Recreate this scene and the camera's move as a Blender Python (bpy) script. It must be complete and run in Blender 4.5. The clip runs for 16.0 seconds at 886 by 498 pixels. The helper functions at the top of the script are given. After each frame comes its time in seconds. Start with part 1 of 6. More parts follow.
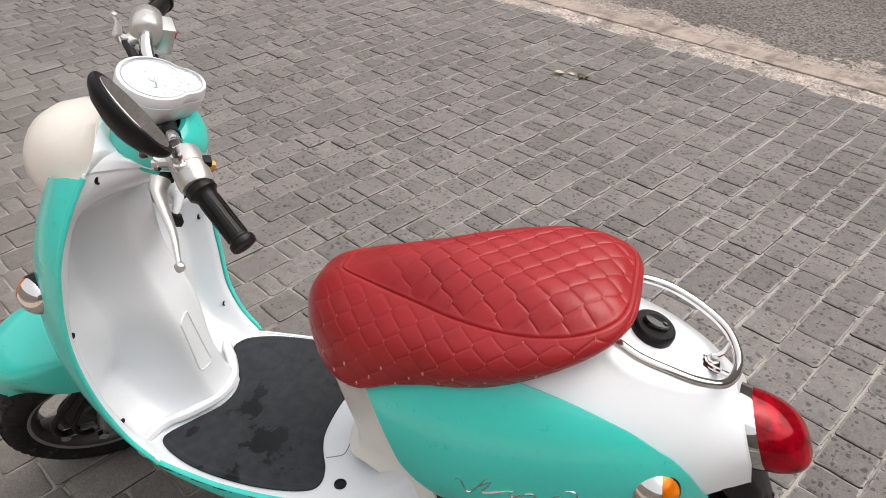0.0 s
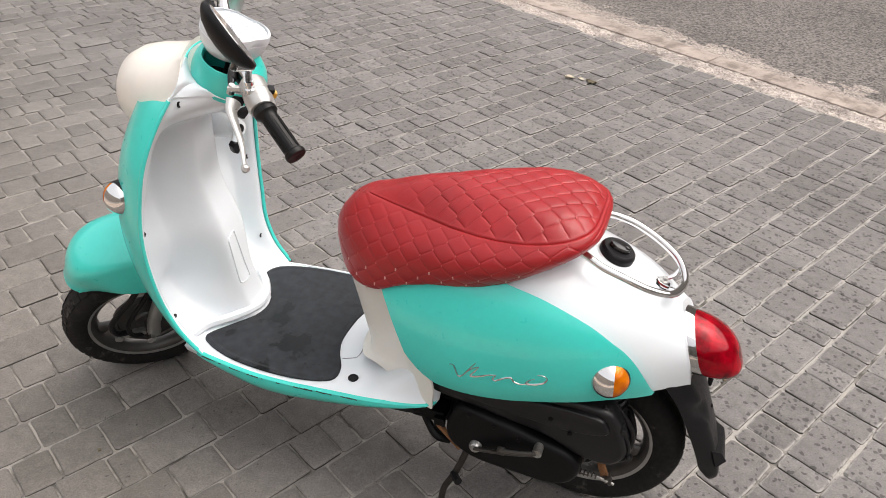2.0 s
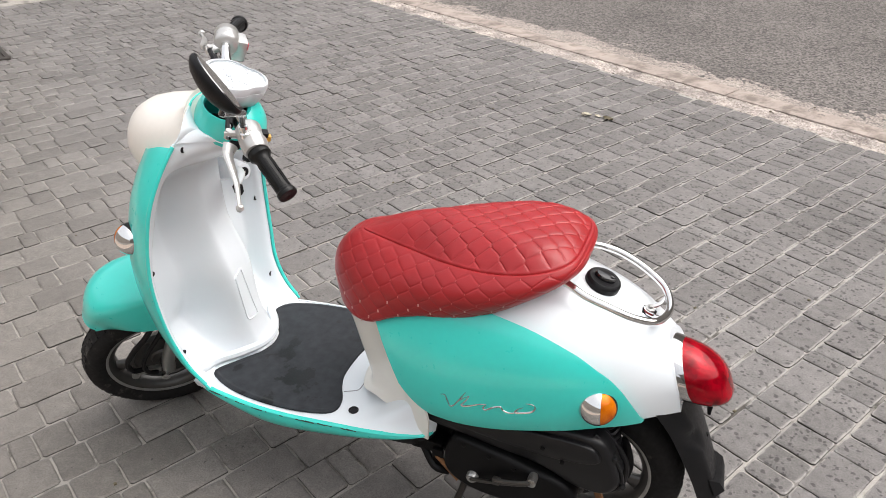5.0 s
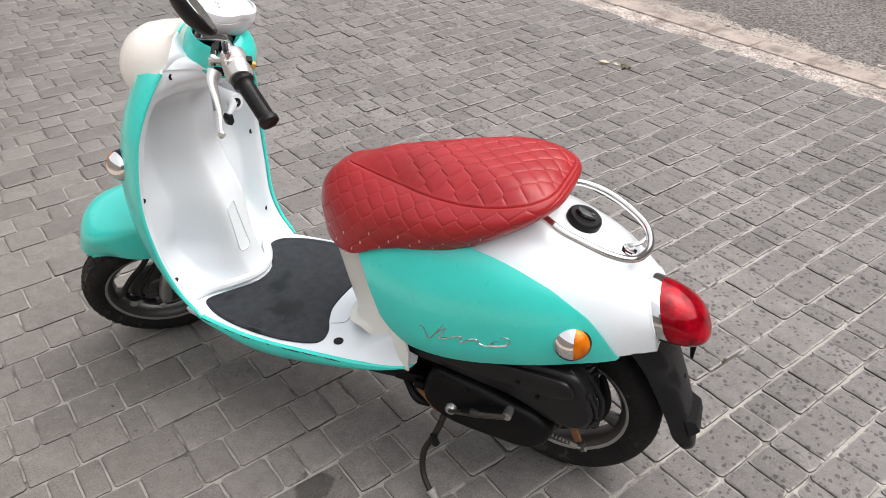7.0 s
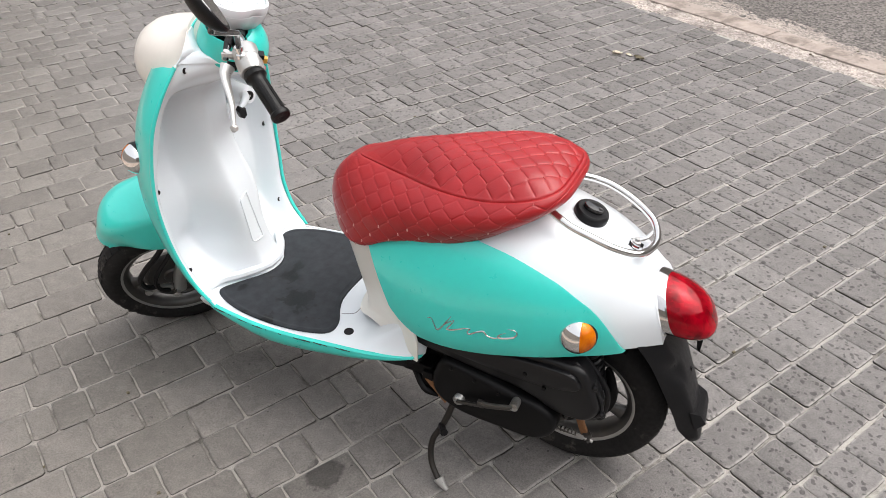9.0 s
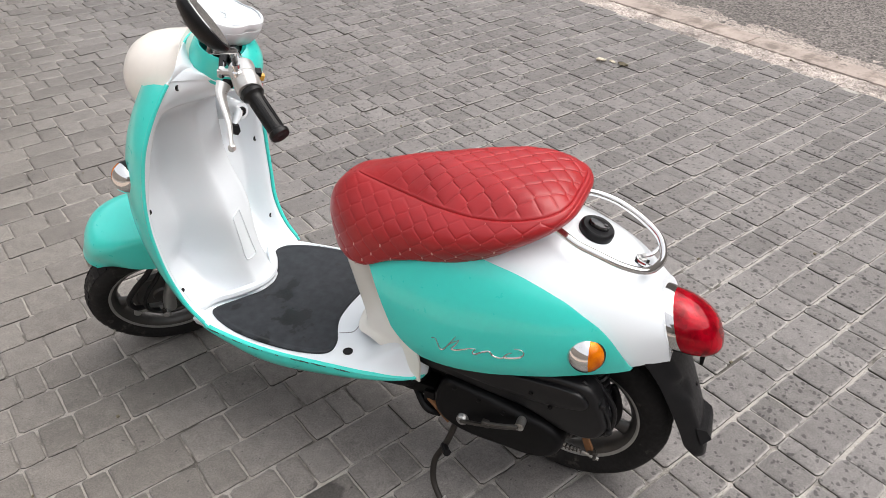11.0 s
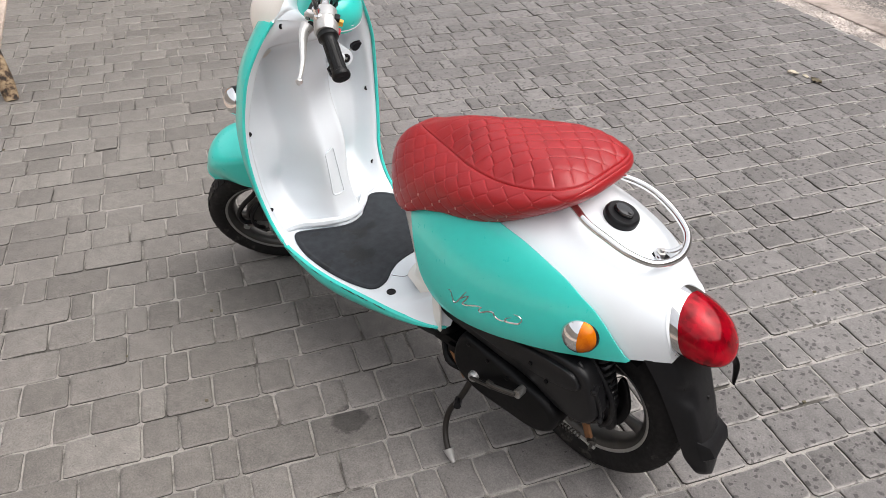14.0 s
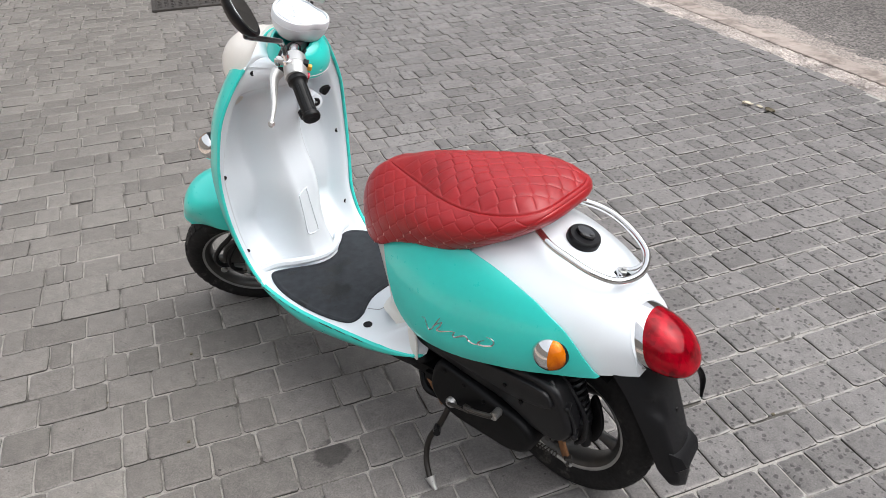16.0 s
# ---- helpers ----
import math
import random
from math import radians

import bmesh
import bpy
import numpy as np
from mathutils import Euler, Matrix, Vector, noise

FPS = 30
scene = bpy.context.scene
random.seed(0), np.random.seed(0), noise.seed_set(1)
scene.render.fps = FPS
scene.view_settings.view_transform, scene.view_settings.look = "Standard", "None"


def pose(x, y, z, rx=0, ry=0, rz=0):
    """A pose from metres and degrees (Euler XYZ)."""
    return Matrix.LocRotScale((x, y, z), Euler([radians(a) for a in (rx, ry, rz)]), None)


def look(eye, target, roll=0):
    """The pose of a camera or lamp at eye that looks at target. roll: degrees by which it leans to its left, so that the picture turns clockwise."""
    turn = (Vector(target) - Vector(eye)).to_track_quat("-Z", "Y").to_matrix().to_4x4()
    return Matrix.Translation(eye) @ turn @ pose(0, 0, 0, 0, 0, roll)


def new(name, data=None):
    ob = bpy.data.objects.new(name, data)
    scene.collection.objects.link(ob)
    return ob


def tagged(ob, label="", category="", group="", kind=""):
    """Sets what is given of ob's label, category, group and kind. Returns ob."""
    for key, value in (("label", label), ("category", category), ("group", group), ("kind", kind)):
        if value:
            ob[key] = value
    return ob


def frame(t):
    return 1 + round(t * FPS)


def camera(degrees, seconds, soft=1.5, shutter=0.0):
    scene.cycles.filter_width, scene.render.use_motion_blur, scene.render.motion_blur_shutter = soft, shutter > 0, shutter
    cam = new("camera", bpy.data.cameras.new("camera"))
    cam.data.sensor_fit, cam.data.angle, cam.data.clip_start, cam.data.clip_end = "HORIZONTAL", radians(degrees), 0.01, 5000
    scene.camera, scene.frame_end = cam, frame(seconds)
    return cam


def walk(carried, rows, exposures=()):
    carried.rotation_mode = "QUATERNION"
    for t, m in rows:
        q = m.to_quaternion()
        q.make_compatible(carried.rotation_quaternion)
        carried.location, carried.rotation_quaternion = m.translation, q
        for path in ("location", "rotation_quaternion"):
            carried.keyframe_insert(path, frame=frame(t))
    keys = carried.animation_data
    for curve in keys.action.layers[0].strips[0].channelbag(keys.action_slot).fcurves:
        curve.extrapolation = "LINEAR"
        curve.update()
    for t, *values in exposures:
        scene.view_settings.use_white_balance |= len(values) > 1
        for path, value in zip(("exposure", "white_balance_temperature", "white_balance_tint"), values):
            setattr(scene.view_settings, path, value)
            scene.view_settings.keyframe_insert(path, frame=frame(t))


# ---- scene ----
cam = camera(61.5, 16.0, 0.45)
PATH = [
    (0, (0.073, 0.053, 1.44), (0.031, 1.685, 0.286), -0.8),
    (0.5, (0.007, -0.038, 1.445), (-0.022, 1.603, 0.303), 0.3),
    (1, (-0.051, -0.167, 1.444), (-0.071, 1.478, 0.307), 1.7),
    (1.5, (-0.044, -0.238, 1.452), (-0.076, 1.411, 0.321), 2.6),
    (2, (0.087, -0.264, 1.461), (0.022, 1.391, 0.339), 2.6),
    (2.5, (0.226, -0.289, 1.454), (0.115, 1.378, 0.354), 1.9),
    (3, (0.284, -0.321, 1.454), (0.133, 1.36, 0.381), 0.9),
    (3.5, (0.292, -0.34, 1.456), (0.12, 1.354, 0.407), 0.2),
    (4, (0.257, -0.338, 1.463), (0.079, 1.366, 0.431), -0.4),
    (4.2, (0.212, -0.325, 1.471), (0.036, 1.381, 0.442), -0.5),
    (6.3, (0.18, -0.297, 1.477), (-0.009, 1.38, 0.404), -0.3),
    (6.5, (0.216, -0.304, 1.473), (0.014, 1.36, 0.382), -0.2),
    (7, (0.278, -0.318, 1.443), (0.039, 1.312, 0.308), -0.1),
    (7.5, (0.281, -0.321, 1.446), (0.013, 1.282, 0.281), -0.2),
    (8, (0.301, -0.32, 1.453), (0.017, 1.274, 0.279), -0.3),
    (8.5, (0.316, -0.32, 1.461), (0.032, 1.278, 0.293), -0.4),
    (9, (0.289, -0.327, 1.461), (0.017, 1.28, 0.301), -0.5),
    (9.2, (0.267, -0.327, 1.46), (0.003, 1.282, 0.302), -0.5),
    (11.3, (0.232, -0.290, 1.471), (0.050, 1.333, 0.319), 0.2),
    (11.5, (0.243, -0.287, 1.471), (0.12, 1.341, 0.315), 0.5),
    (12, (0.348, -0.263, 1.466), (0.182, 1.353, 0.299), 1.3),
    (12.5, (0.368, -0.138, 1.461), (0.09, 1.45, 0.277), 2.0),
    (13, (0.387, -0.09, 1.45), (-0.056, 1.447, 0.249), 2.4),
    (13.5, (0.483, -0.18, 1.47), (-0.144, 1.293, 0.271), 1.4),
    (14, (0.599, -0.287, 1.454), (-0.129, 1.161, 0.281), 0.1),
    (14.5, (0.66, -0.355, 1.464), (-0.092, 1.107, 0.326), -1.0),
    (15, (0.639, -0.334, 1.466), (-0.101, 1.156, 0.356), -1.6),
    (15.5, (0.625, -0.328, 1.461), (-0.092, 1.188, 0.371), -1.5),
    (16, (0.64, -0.343, 1.461), (-0.062, 1.191, 0.387), -1.2),
]
walk(cam, [(t, look(eye, target, roll)) for t, eye, target, roll in PATH],
     exposures=[(0.0, 0.84, 6800, 13), (1.0, 0.99, 6850, 13), (4.0, 1.10, 6600, 11), (9.0, 1.15, 6550, 11), (13.5, 1.03, 6600, 12), (14.5, 1.03, 6400, 11), (16.0, 1.02, 6300, 10)])

# ---- light: bright overcast day, open sky over the road ----
world = bpy.data.worlds.new("overcast_sky")
scene.world = world
world.use_nodes = True
wn = world.node_tree
sky = wn.nodes.new("ShaderNodeTexSky")
sky.sky_type = "NISHITA"
sky.sun_disc = False
sky.sun_elevation = radians(60)
sky.sun_rotation = radians(80)
sky.air_density = 1.0
sky.dust_density = 8.0
sky.ozone_density = 1.0
cloud = wn.nodes.new("ShaderNodeHueSaturation")
cloud.inputs["Saturation"].default_value = 0.35
wn.links.new(sky.outputs[0], cloud.inputs["Color"])
veil = wn.nodes.new("ShaderNodeMix")  # an even cloud layer over the sky
veil.data_type = "RGBA"
veil.inputs[0].default_value = 0.6
veil.inputs[7].default_value = (4.0, 4.1, 4.25, 1)
wn.links.new(cloud.outputs[0], veil.inputs[6])
wn.links.new(veil.outputs[2], wn.nodes["Background"].inputs[0])
wn.nodes["Background"].inputs[1].default_value = 0.15
sun_data = bpy.data.lights.new("sun", "SUN")
sun_data.energy = 0.75
sun_data.angle = radians(75)
sun_data.color = (1.0, 0.97, 0.93)
sun = new("sun", sun_data)
sun.matrix_world = look((5.0, 1.8, 7.5), (0, 1, 0))


# ---- materials ----
def nodes_of(mat):
    nt = mat.node_tree
    return nt, nt.nodes["Principled BSDF"]


def node(nt, kind, **inputs):
    n = nt.nodes.new(kind)
    for k, v in inputs.items():
        n.inputs[k.replace("_", " ")].default_value = v
    return n


def ramp(nt, src, stops):
    r = nt.nodes.new("ShaderNodeValToRGB")
    el = r.color_ramp.elements
    el[0].position, el[0].color = stops[0][0], stops[0][1]
    el[1].position, el[1].color = stops[-1][0], stops[-1][1]
    for p, c in stops[1:-1]:
        e = el.new(p)
        e.color = c
    nt.links.new(src, r.inputs[0])
    return r


def grey(v, a=1.0):
    return (v, v, v, a)


def mix(nt, kind, fac, a, b):
    m = nt.nodes.new("ShaderNodeMix")
    m.data_type, m.blend_type = "RGBA", kind
    for idx, v in ((0, fac), (6, a), (7, b)):
        if isinstance(v, bpy.types.NodeSocket):
            nt.links.new(v, m.inputs[idx])
        else:
            m.inputs[idx].default_value = v
    return m.outputs[2]


def math_node(nt, op, a, b=0.0):
    m = nt.nodes.new("ShaderNodeMath")
    m.operation = op
    for idx, v in ((0, a), (1, b)):
        if isinstance(v, bpy.types.NodeSocket):
            nt.links.new(v, m.inputs[idx])
        else:
            m.inputs[idx].default_value = v
    return m.outputs[0]


def coords(nt, kind="Object"):
    return nt.nodes.new("ShaderNodeTexCoord").outputs[kind]


def noise_of(nt, vec, scale, detail=4.0, rough=0.55):
    n = node(nt, "ShaderNodeTexNoise", Scale=scale, Detail=detail, Roughness=rough)
    nt.links.new(vec, n.inputs["Vector"])
    return n.outputs[0]


def bump(nt, bsdf, height, strength, dist):
    b = node(nt, "ShaderNodeBump", Strength=strength, Distance=dist)
    nt.links.new(height, b.inputs["Height"])
    nt.links.new(b.outputs[0], bsdf.inputs["Normal"])


def plain(name, color, rough, metal=0.0, spec=0.5, coat=0.0, vary=0.12, scale=14.0, grain=0.0, grain_scale=400.0, dirt=None, uneven=0.15):
    """A surface with colour drifting at two scales, uneven gloss and optional fine grain and dirt."""
    mat = bpy.data.materials.new(name)
    mat.use_nodes = True
    nt, b = nodes_of(mat)
    vec = coords(nt)
    big = noise_of(nt, vec, scale)
    small = noise_of(nt, vec, scale * 9, 3.0)
    both = math_node(nt, "ADD", math_node(nt, "MULTIPLY", big, 0.65), math_node(nt, "MULTIPLY", small, 0.35))
    dark = tuple(c * (1 - vary) for c in color) + (1,)
    light = tuple(min(1, c * (1 + vary * 0.6)) for c in color) + (1,)
    col = ramp(nt, both, [(0.3, dark), (0.7, light)]).outputs[0]
    if dirt:
        d = noise_of(nt, vec, dirt[1], 8.0, 0.7)
        f = ramp(nt, d, [(dirt[2], grey(0)), (dirt[2] + 0.14, grey(1))]).outputs[0]
        col = mix(nt, "MIX", f, col, dirt[0] + (1,))
    nt.links.new(col, b.inputs["Base Color"])
    r = ramp(nt, small, [(0.3, grey(max(0.02, rough * (1 - uneven)))), (0.7, grey(min(1, rough * (1 + uneven))))])
    nt.links.new(r.outputs[0], b.inputs["Roughness"])
    b.inputs["Metallic"].default_value = metal
    b.inputs["Specular IOR Level"].default_value = spec
    b.inputs["Coat Weight"].default_value = coat
    b.inputs["Coat Roughness"].default_value = 0.05
    if grain:
        bump(nt, b, noise_of(nt, vec, grain_scale, 2.0), grain, 0.001)
    return mat


teal = plain("teal_paint", (0.030, 0.645, 0.565), 0.32, coat=0.7, vary=0.05, scale=6, dirt=((0.05, 0.60, 0.50), 30.0, 0.80))
white = plain("white_paint", (0.75, 0.795, 0.83), 0.30, coat=0.5, vary=0.012, scale=6, uneven=0.02)
cream = plain("cream_plastic", (0.82, 0.775, 0.715), 0.38, coat=0.3, vary=0.05, scale=7, dirt=((0.62, 0.55, 0.44), 25.0, 0.75))
ivory = plain("ivory_paint", (0.78, 0.76, 0.705), 0.34, coat=0.4, vary=0.03, scale=7, uneven=0.04)
black_plastic = plain("black_plastic", (0.007, 0.007, 0.008), 0.40, spec=0.22, vary=0.35, scale=12, grain=0.25, grain_scale=600, dirt=((0.020, 0.018, 0.017), 18.0, 0.64))
black_gloss = plain("black_gloss", (0.012, 0.012, 0.013), 0.16, coat=0.5, vary=0.2)
satin_black = plain("satin_black_plastic", (0.009, 0.009, 0.010), 0.34, spec=0.30, vary=0.3, scale=14, grain=0.15, grain_scale=500, dirt=((0.019, 0.018, 0.017), 16.0, 0.62))
# matte black of the inner parts, darker than the outer plastics
deep_black = plain("matte_black", (0.004, 0.004, 0.004), 0.7, spec=0.12, vary=0.3)
engine_black = plain("engine_black", (0.0045, 0.0045, 0.005), 0.42, spec=0.15, vary=0.4, scale=16, grain=0.3, grain_scale=350, dirt=((0.012, 0.011, 0.010), 14.0, 0.64))
rubber = plain("tyre_rubber", (0.012, 0.011, 0.011), 0.8, spec=0.3, vary=0.4, scale=12, grain=0.4, grain_scale=300, dirt=((0.075, 0.07, 0.062), 20.0, 0.58))
grip_rubber = plain("grip_rubber", (0.005, 0.005, 0.005), 0.36, spec=0.28, vary=0.3, scale=30, grain=0.25, grain_scale=900)
chrome = plain("chrome", (0.74, 0.74, 0.735), 0.07, metal=1.0, vary=0.04, scale=20)
dull_steel = plain("dull_steel", (0.085, 0.08, 0.074), 0.34, metal=0.7, vary=0.3, scale=30, dirt=((0.10, 0.085, 0.07), 30.0, 0.62))
alloy = plain("cast_alloy", (0.42, 0.42, 0.41), 0.38, metal=0.85, vary=0.18, scale=25, grain=0.2, grain_scale=500, dirt=((0.20, 0.18, 0.15), 22.0, 0.60))
dark_alloy = plain("wheel_alloy", (0.10, 0.097, 0.094), 0.42, metal=0.8, vary=0.2, scale=25, dirt=((0.10, 0.09, 0.08), 22.0, 0.55))
silver = plain("silver_paint", (0.56, 0.555, 0.54), 0.32, metal=0.6, coat=0.2, vary=0.08, scale=20)
rust = plain("rusty_steel", (0.20, 0.09, 0.035), 0.8, vary=0.4, scale=60, grain=0.5)
yellow = plain("yellow_plastic", (0.75, 0.42, 0.06), 0.4, vary=0.1)
red_plastic = plain("red_plastic", (0.62, 0.03, 0.06), 0.35, vary=0.1)
thread = plain("pale_thread", (0.62, 0.36, 0.32), 0.8, vary=0.2)
red_thread = plain("red_thread", (0.46, 0.09, 0.085), 0.8, vary=0.2)
ink = plain("grey_ink", (0.32, 0.32, 0.33), 0.5, vary=0.1)
stand_steel = plain("grimy_stand_steel", (0.030, 0.026, 0.023), 0.5, metal=0.4, vary=0.4, scale=30, dirt=((0.07, 0.05, 0.035), 40.0, 0.60))
stripe_dark = plain("dark_scuff", (0.03, 0.05, 0.045), 0.7, vary=0.2)


def leather():
    mat = bpy.data.materials.new("red_leatherette")
    mat.use_nodes = True
    nt, b = nodes_of(mat)
    vec = coords(nt)
    col = ramp(nt, noise_of(nt, vec, 9, 6), [(0.3, (0.270, 0.0065, 0.0095, 1)), (0.7, (0.355, 0.0110, 0.0145, 1))]).outputs[0]
    nt.links.new(col, b.inputs["Base Color"])
    cells = node(nt, "ShaderNodeTexVoronoi", Scale=420.0)
    nt.links.new(vec, cells.inputs["Vector"])
    r = ramp(nt, noise_of(nt, vec, 60), [(0.3, grey(0.34)), (0.7, grey(0.42))])
    nt.links.new(r.outputs[0], b.inputs["Roughness"])
    bump(nt, b, cells.outputs["Distance"], 0.14, 0.0012)
    b.inputs["Specular IOR Level"].default_value = 0.50
    return mat


def mat_rubber():
    mat = bpy.data.materials.new("floor_mat_rubber")
    mat.use_nodes = True
    nt, b = nodes_of(mat)
    vec = coords(nt)
    wet = ramp(nt, noise_of(nt, vec, 8, 5, 0.62), [(0.56, grey(0)), (0.58, grey(1))]).outputs[0]
    dry = ramp(nt, noise_of(nt, vec, 45, 6), [(0.3, (0.017, 0.0195, 0.0235, 1)), (0.7, (0.030, 0.0335, 0.039, 1))]).outputs[0]
    nt.links.new(mix(nt, "MIX", wet, dry, (0.004, 0.005, 0.006, 1)), b.inputs["Base Color"])
    rg = mix(nt, "MIX", wet, grey(0.6), grey(0.30))
    nt.links.new(rg, b.inputs["Roughness"])
    b.inputs["Specular IOR Level"].default_value = 0.3
    bump(nt, b, noise_of(nt, vec, 500, 2), 0.2, 0.0008)
    return mat


def lens_material(name, color, dim, rough=0.16):
    """A coloured lamp cover: prism facets, the gleam of a reflector painted in as mottled colour, under a smooth glossy
    skin.
    """
    mat = bpy.data.materials.new(name)
    mat.use_nodes = True
    nt, b = nodes_of(mat)
    place = nt.nodes.new("ShaderNodeMapping")
    place.inputs["Scale"].default_value = (1.0, 1.6, 0.7)
    nt.links.new(coords(nt), place.inputs["Vector"])
    cells = node(nt, "ShaderNodeTexVoronoi", Scale=95.0)
    nt.links.new(place.outputs[0], cells.inputs["Vector"])
    pick = nt.nodes.new("ShaderNodeSeparateColor")
    nt.links.new(cells.outputs["Color"], pick.inputs[0])
    blur = math_node(nt, "ADD", math_node(nt, "MULTIPLY", pick.outputs[0], 0.14), math_node(nt, "MULTIPLY", noise_of(nt, coords(nt), 22, 2), 0.90))
    # bright and dim blotches painted for reflector gleam; the cover is opaque
    nt.links.new(ramp(nt, blur, [(0.35, dim + (1,)), (0.75, color + (1,))]).outputs[0], b.inputs["Base Color"])
    b.inputs["Metallic"].default_value = 0.2
    b.inputs["Specular IOR Level"].default_value = 0.0
    b.inputs["Roughness"].default_value = rough
    bump(nt, b, cells.outputs["Distance"], 0.05, 0.002)
    b.inputs["Coat Weight"].default_value = 0.75
    b.inputs["Coat IOR"].default_value = 1.38
    b.inputs["Coat Roughness"].default_value = 0.01
    return mat


seat_red = leather()
mat_black = mat_rubber()
red_lens = lens_material("red_lens", (0.46, 0.0, 0.012), (0.13, 0.0, 0.003))
amber_lens = lens_material("amber_lens", (0.80, 0.22, 0.004), (0.42, 0.08, 0.001))
worn_chrome = plain("worn_chrome", (0.55, 0.55, 0.55), 0.07, metal=1.0, vary=0.1, scale=30)


def glass_clear():
    mat = bpy.data.materials.new("clear_cover")
    mat.use_nodes = True
    b = nodes_of(mat)[1]
    b.inputs["Base Color"].default_value = grey(0.95)
    b.inputs["Roughness"].default_value = 0.08
    b.inputs["Transmission Weight"].default_value = 1.0
    b.inputs["IOR"].default_value = 1.08
    return mat


clear = glass_clear()


def paver_material():
    """Tumbled grey concrete paver: drifting tone from stone to stone, sandy grain, dark drip spots, one damp patch."""
    mat = bpy.data.materials.new("concrete_paver")
    mat.use_nodes = True
    nt, b = nodes_of(mat)
    pos = nt.nodes.new("ShaderNodeNewGeometry")
    p = pos.outputs["Position"]
    rnd = math_node(nt, "ADD", nt.nodes.new("ShaderNodeObjectInfo").outputs["Random"], pos.outputs["Random Per Island"])
    rnd = math_node(nt, "FRACT", rnd)
    tone = ramp(nt, rnd, [(0.0, (0.144, 0.1345, 0.129, 1)), (0.5, (0.170, 0.159, 0.153, 1)), (1.0, (0.196, 0.184, 0.177, 1))]).outputs[0]
    patch = ramp(nt, noise_of(nt, p, 1.4, 5), [(0.3, grey(0.90)), (0.7, grey(1.13))]).outputs[0]
    tone = mix(nt, "MULTIPLY", 1.0, tone, patch)
    mott = ramp(nt, noise_of(nt, p, 24, 7, 0.72), [(0.28, grey(0.80)), (0.72, grey(1.20))]).outputs[0]
    tone = mix(nt, "MULTIPLY", 1.0, tone, mott)
    sand = ramp(nt, noise_of(nt, p, 240, 5, 0.8), [(0.3, grey(0.55)), (0.7, grey(1.45))]).outputs[0]
    tone = mix(nt, "MULTIPLY", 0.9, tone, sand)
    side = nt.nodes.new("ShaderNodeMapRange")
    sxyz = nt.nodes.new("ShaderNodeSeparateXYZ")
    nt.links.new(p, sxyz.inputs[0])
    for idx, v in ((1, 0.1), (2, 1.4), (3, 0.18), (4, 0.85)):
        side.inputs[idx].default_value = v
    nxyz = nt.nodes.new("ShaderNodeSeparateXYZ")
    nt.links.new(pos.outputs["Normal"], nxyz.inputs[0])
    # pale rim on tilted bevels: edge wear plus caught light, painted into the colour
    rim = ramp(nt, nxyz.outputs[2], [(0.84, grey(1)), (0.975, grey(0))]).outputs[0]
    worn = ramp(nt, noise_of(nt, p, 30, 5, 0.7), [(0.36, grey(0.25)), (0.54, grey(1))]).outputs[0]
    dusty = nt.nodes.new("ShaderNodeMapRange")  # brownish dust on the side towards the facade
    sheltered = math_node(nt, "ADD", sxyz.outputs[0], math_node(nt, "MULTIPLY", math_node(nt, "SUBTRACT", sxyz.outputs[1], 1.0), 0.95))
    nt.links.new(sheltered, dusty.inputs[0])
    for idx, v in ((1, -0.9), (2, 0.5), (3, 1.0), (4, 0.0)):
        dusty.inputs[idx].default_value = v
    tone = mix(nt, "MULTIPLY", dusty.outputs[0], tone, (0.97, 0.945, 0.885, 1))
    facing = nt.nodes.new("ShaderNodeVectorMath")  # only the long sides along the rows get the pale rim
    facing.operation = "DOT_PRODUCT"
    nt.links.new(pos.outputs["Normal"], facing.inputs[0])
    facing.inputs[1].default_value = (-math.sin(radians(45.4)), math.cos(radians(45.4)), 0)
    along = ramp(nt, math_node(nt, "ABSOLUTE", facing.outputs["Value"]), [(0.10, grey(0.10)), (0.24, grey(0.8))]).outputs[0]
    worn = math_node(nt, "MULTIPLY", worn, along)
    rim = math_node(nt, "MULTIPLY", math_node(nt, "MULTIPLY", rim, worn), side.outputs[0])
    tone = mix(nt, "MIX", rim, tone, (0.46, 0.44, 0.41, 1))
    oil = ramp(nt, noise_of(nt, p, 3.3, 5, 0.6), [(0.66, grey(1)), (0.72, grey(0.62))]).outputs[0]
    tone = mix(nt, "MULTIPLY", 1.0, tone, oil)
    warp = node(nt, "ShaderNodeTexNoise", Scale=45.0, Detail=3.0)
    nt.links.new(p, warp.inputs["Vector"])
    add = nt.nodes.new("ShaderNodeVectorMath")
    add.operation = "MULTIPLY_ADD"
    nt.links.new(warp.outputs["Color"], add.inputs[0])
    add.inputs[1].default_value = (0.022, 0.022, 0.022)
    nt.links.new(p, add.inputs[2])
    vor = node(nt, "ShaderNodeTexVoronoi", Scale=62.0, Randomness=1.0)
    nt.links.new(add.outputs[0], vor.inputs["Vector"])
    pick = nt.nodes.new("ShaderNodeSeparateColor")
    nt.links.new(vor.outputs["Color"], pick.inputs[0])
    wet_x = nt.nodes.new("ShaderNodeMapRange")  # fewer and smaller drops on the side sheltered by the facade
    nt.links.new(sheltered, wet_x.inputs[0])
    for idx, v in ((1, 0.05), (2, 0.68), (3, 0.44), (4, 1.0)):
        wet_x.inputs[idx].default_value = v
    size = math_node(nt, "MULTIPLY", math_node(nt, "ADD", math_node(nt, "MULTIPLY", pick.outputs[0], 0.34), 0.12), wet_x.outputs[0])
    xyz = nt.nodes.new("ShaderNodeSeparateXYZ")
    nt.links.new(p, xyz.inputs[0])
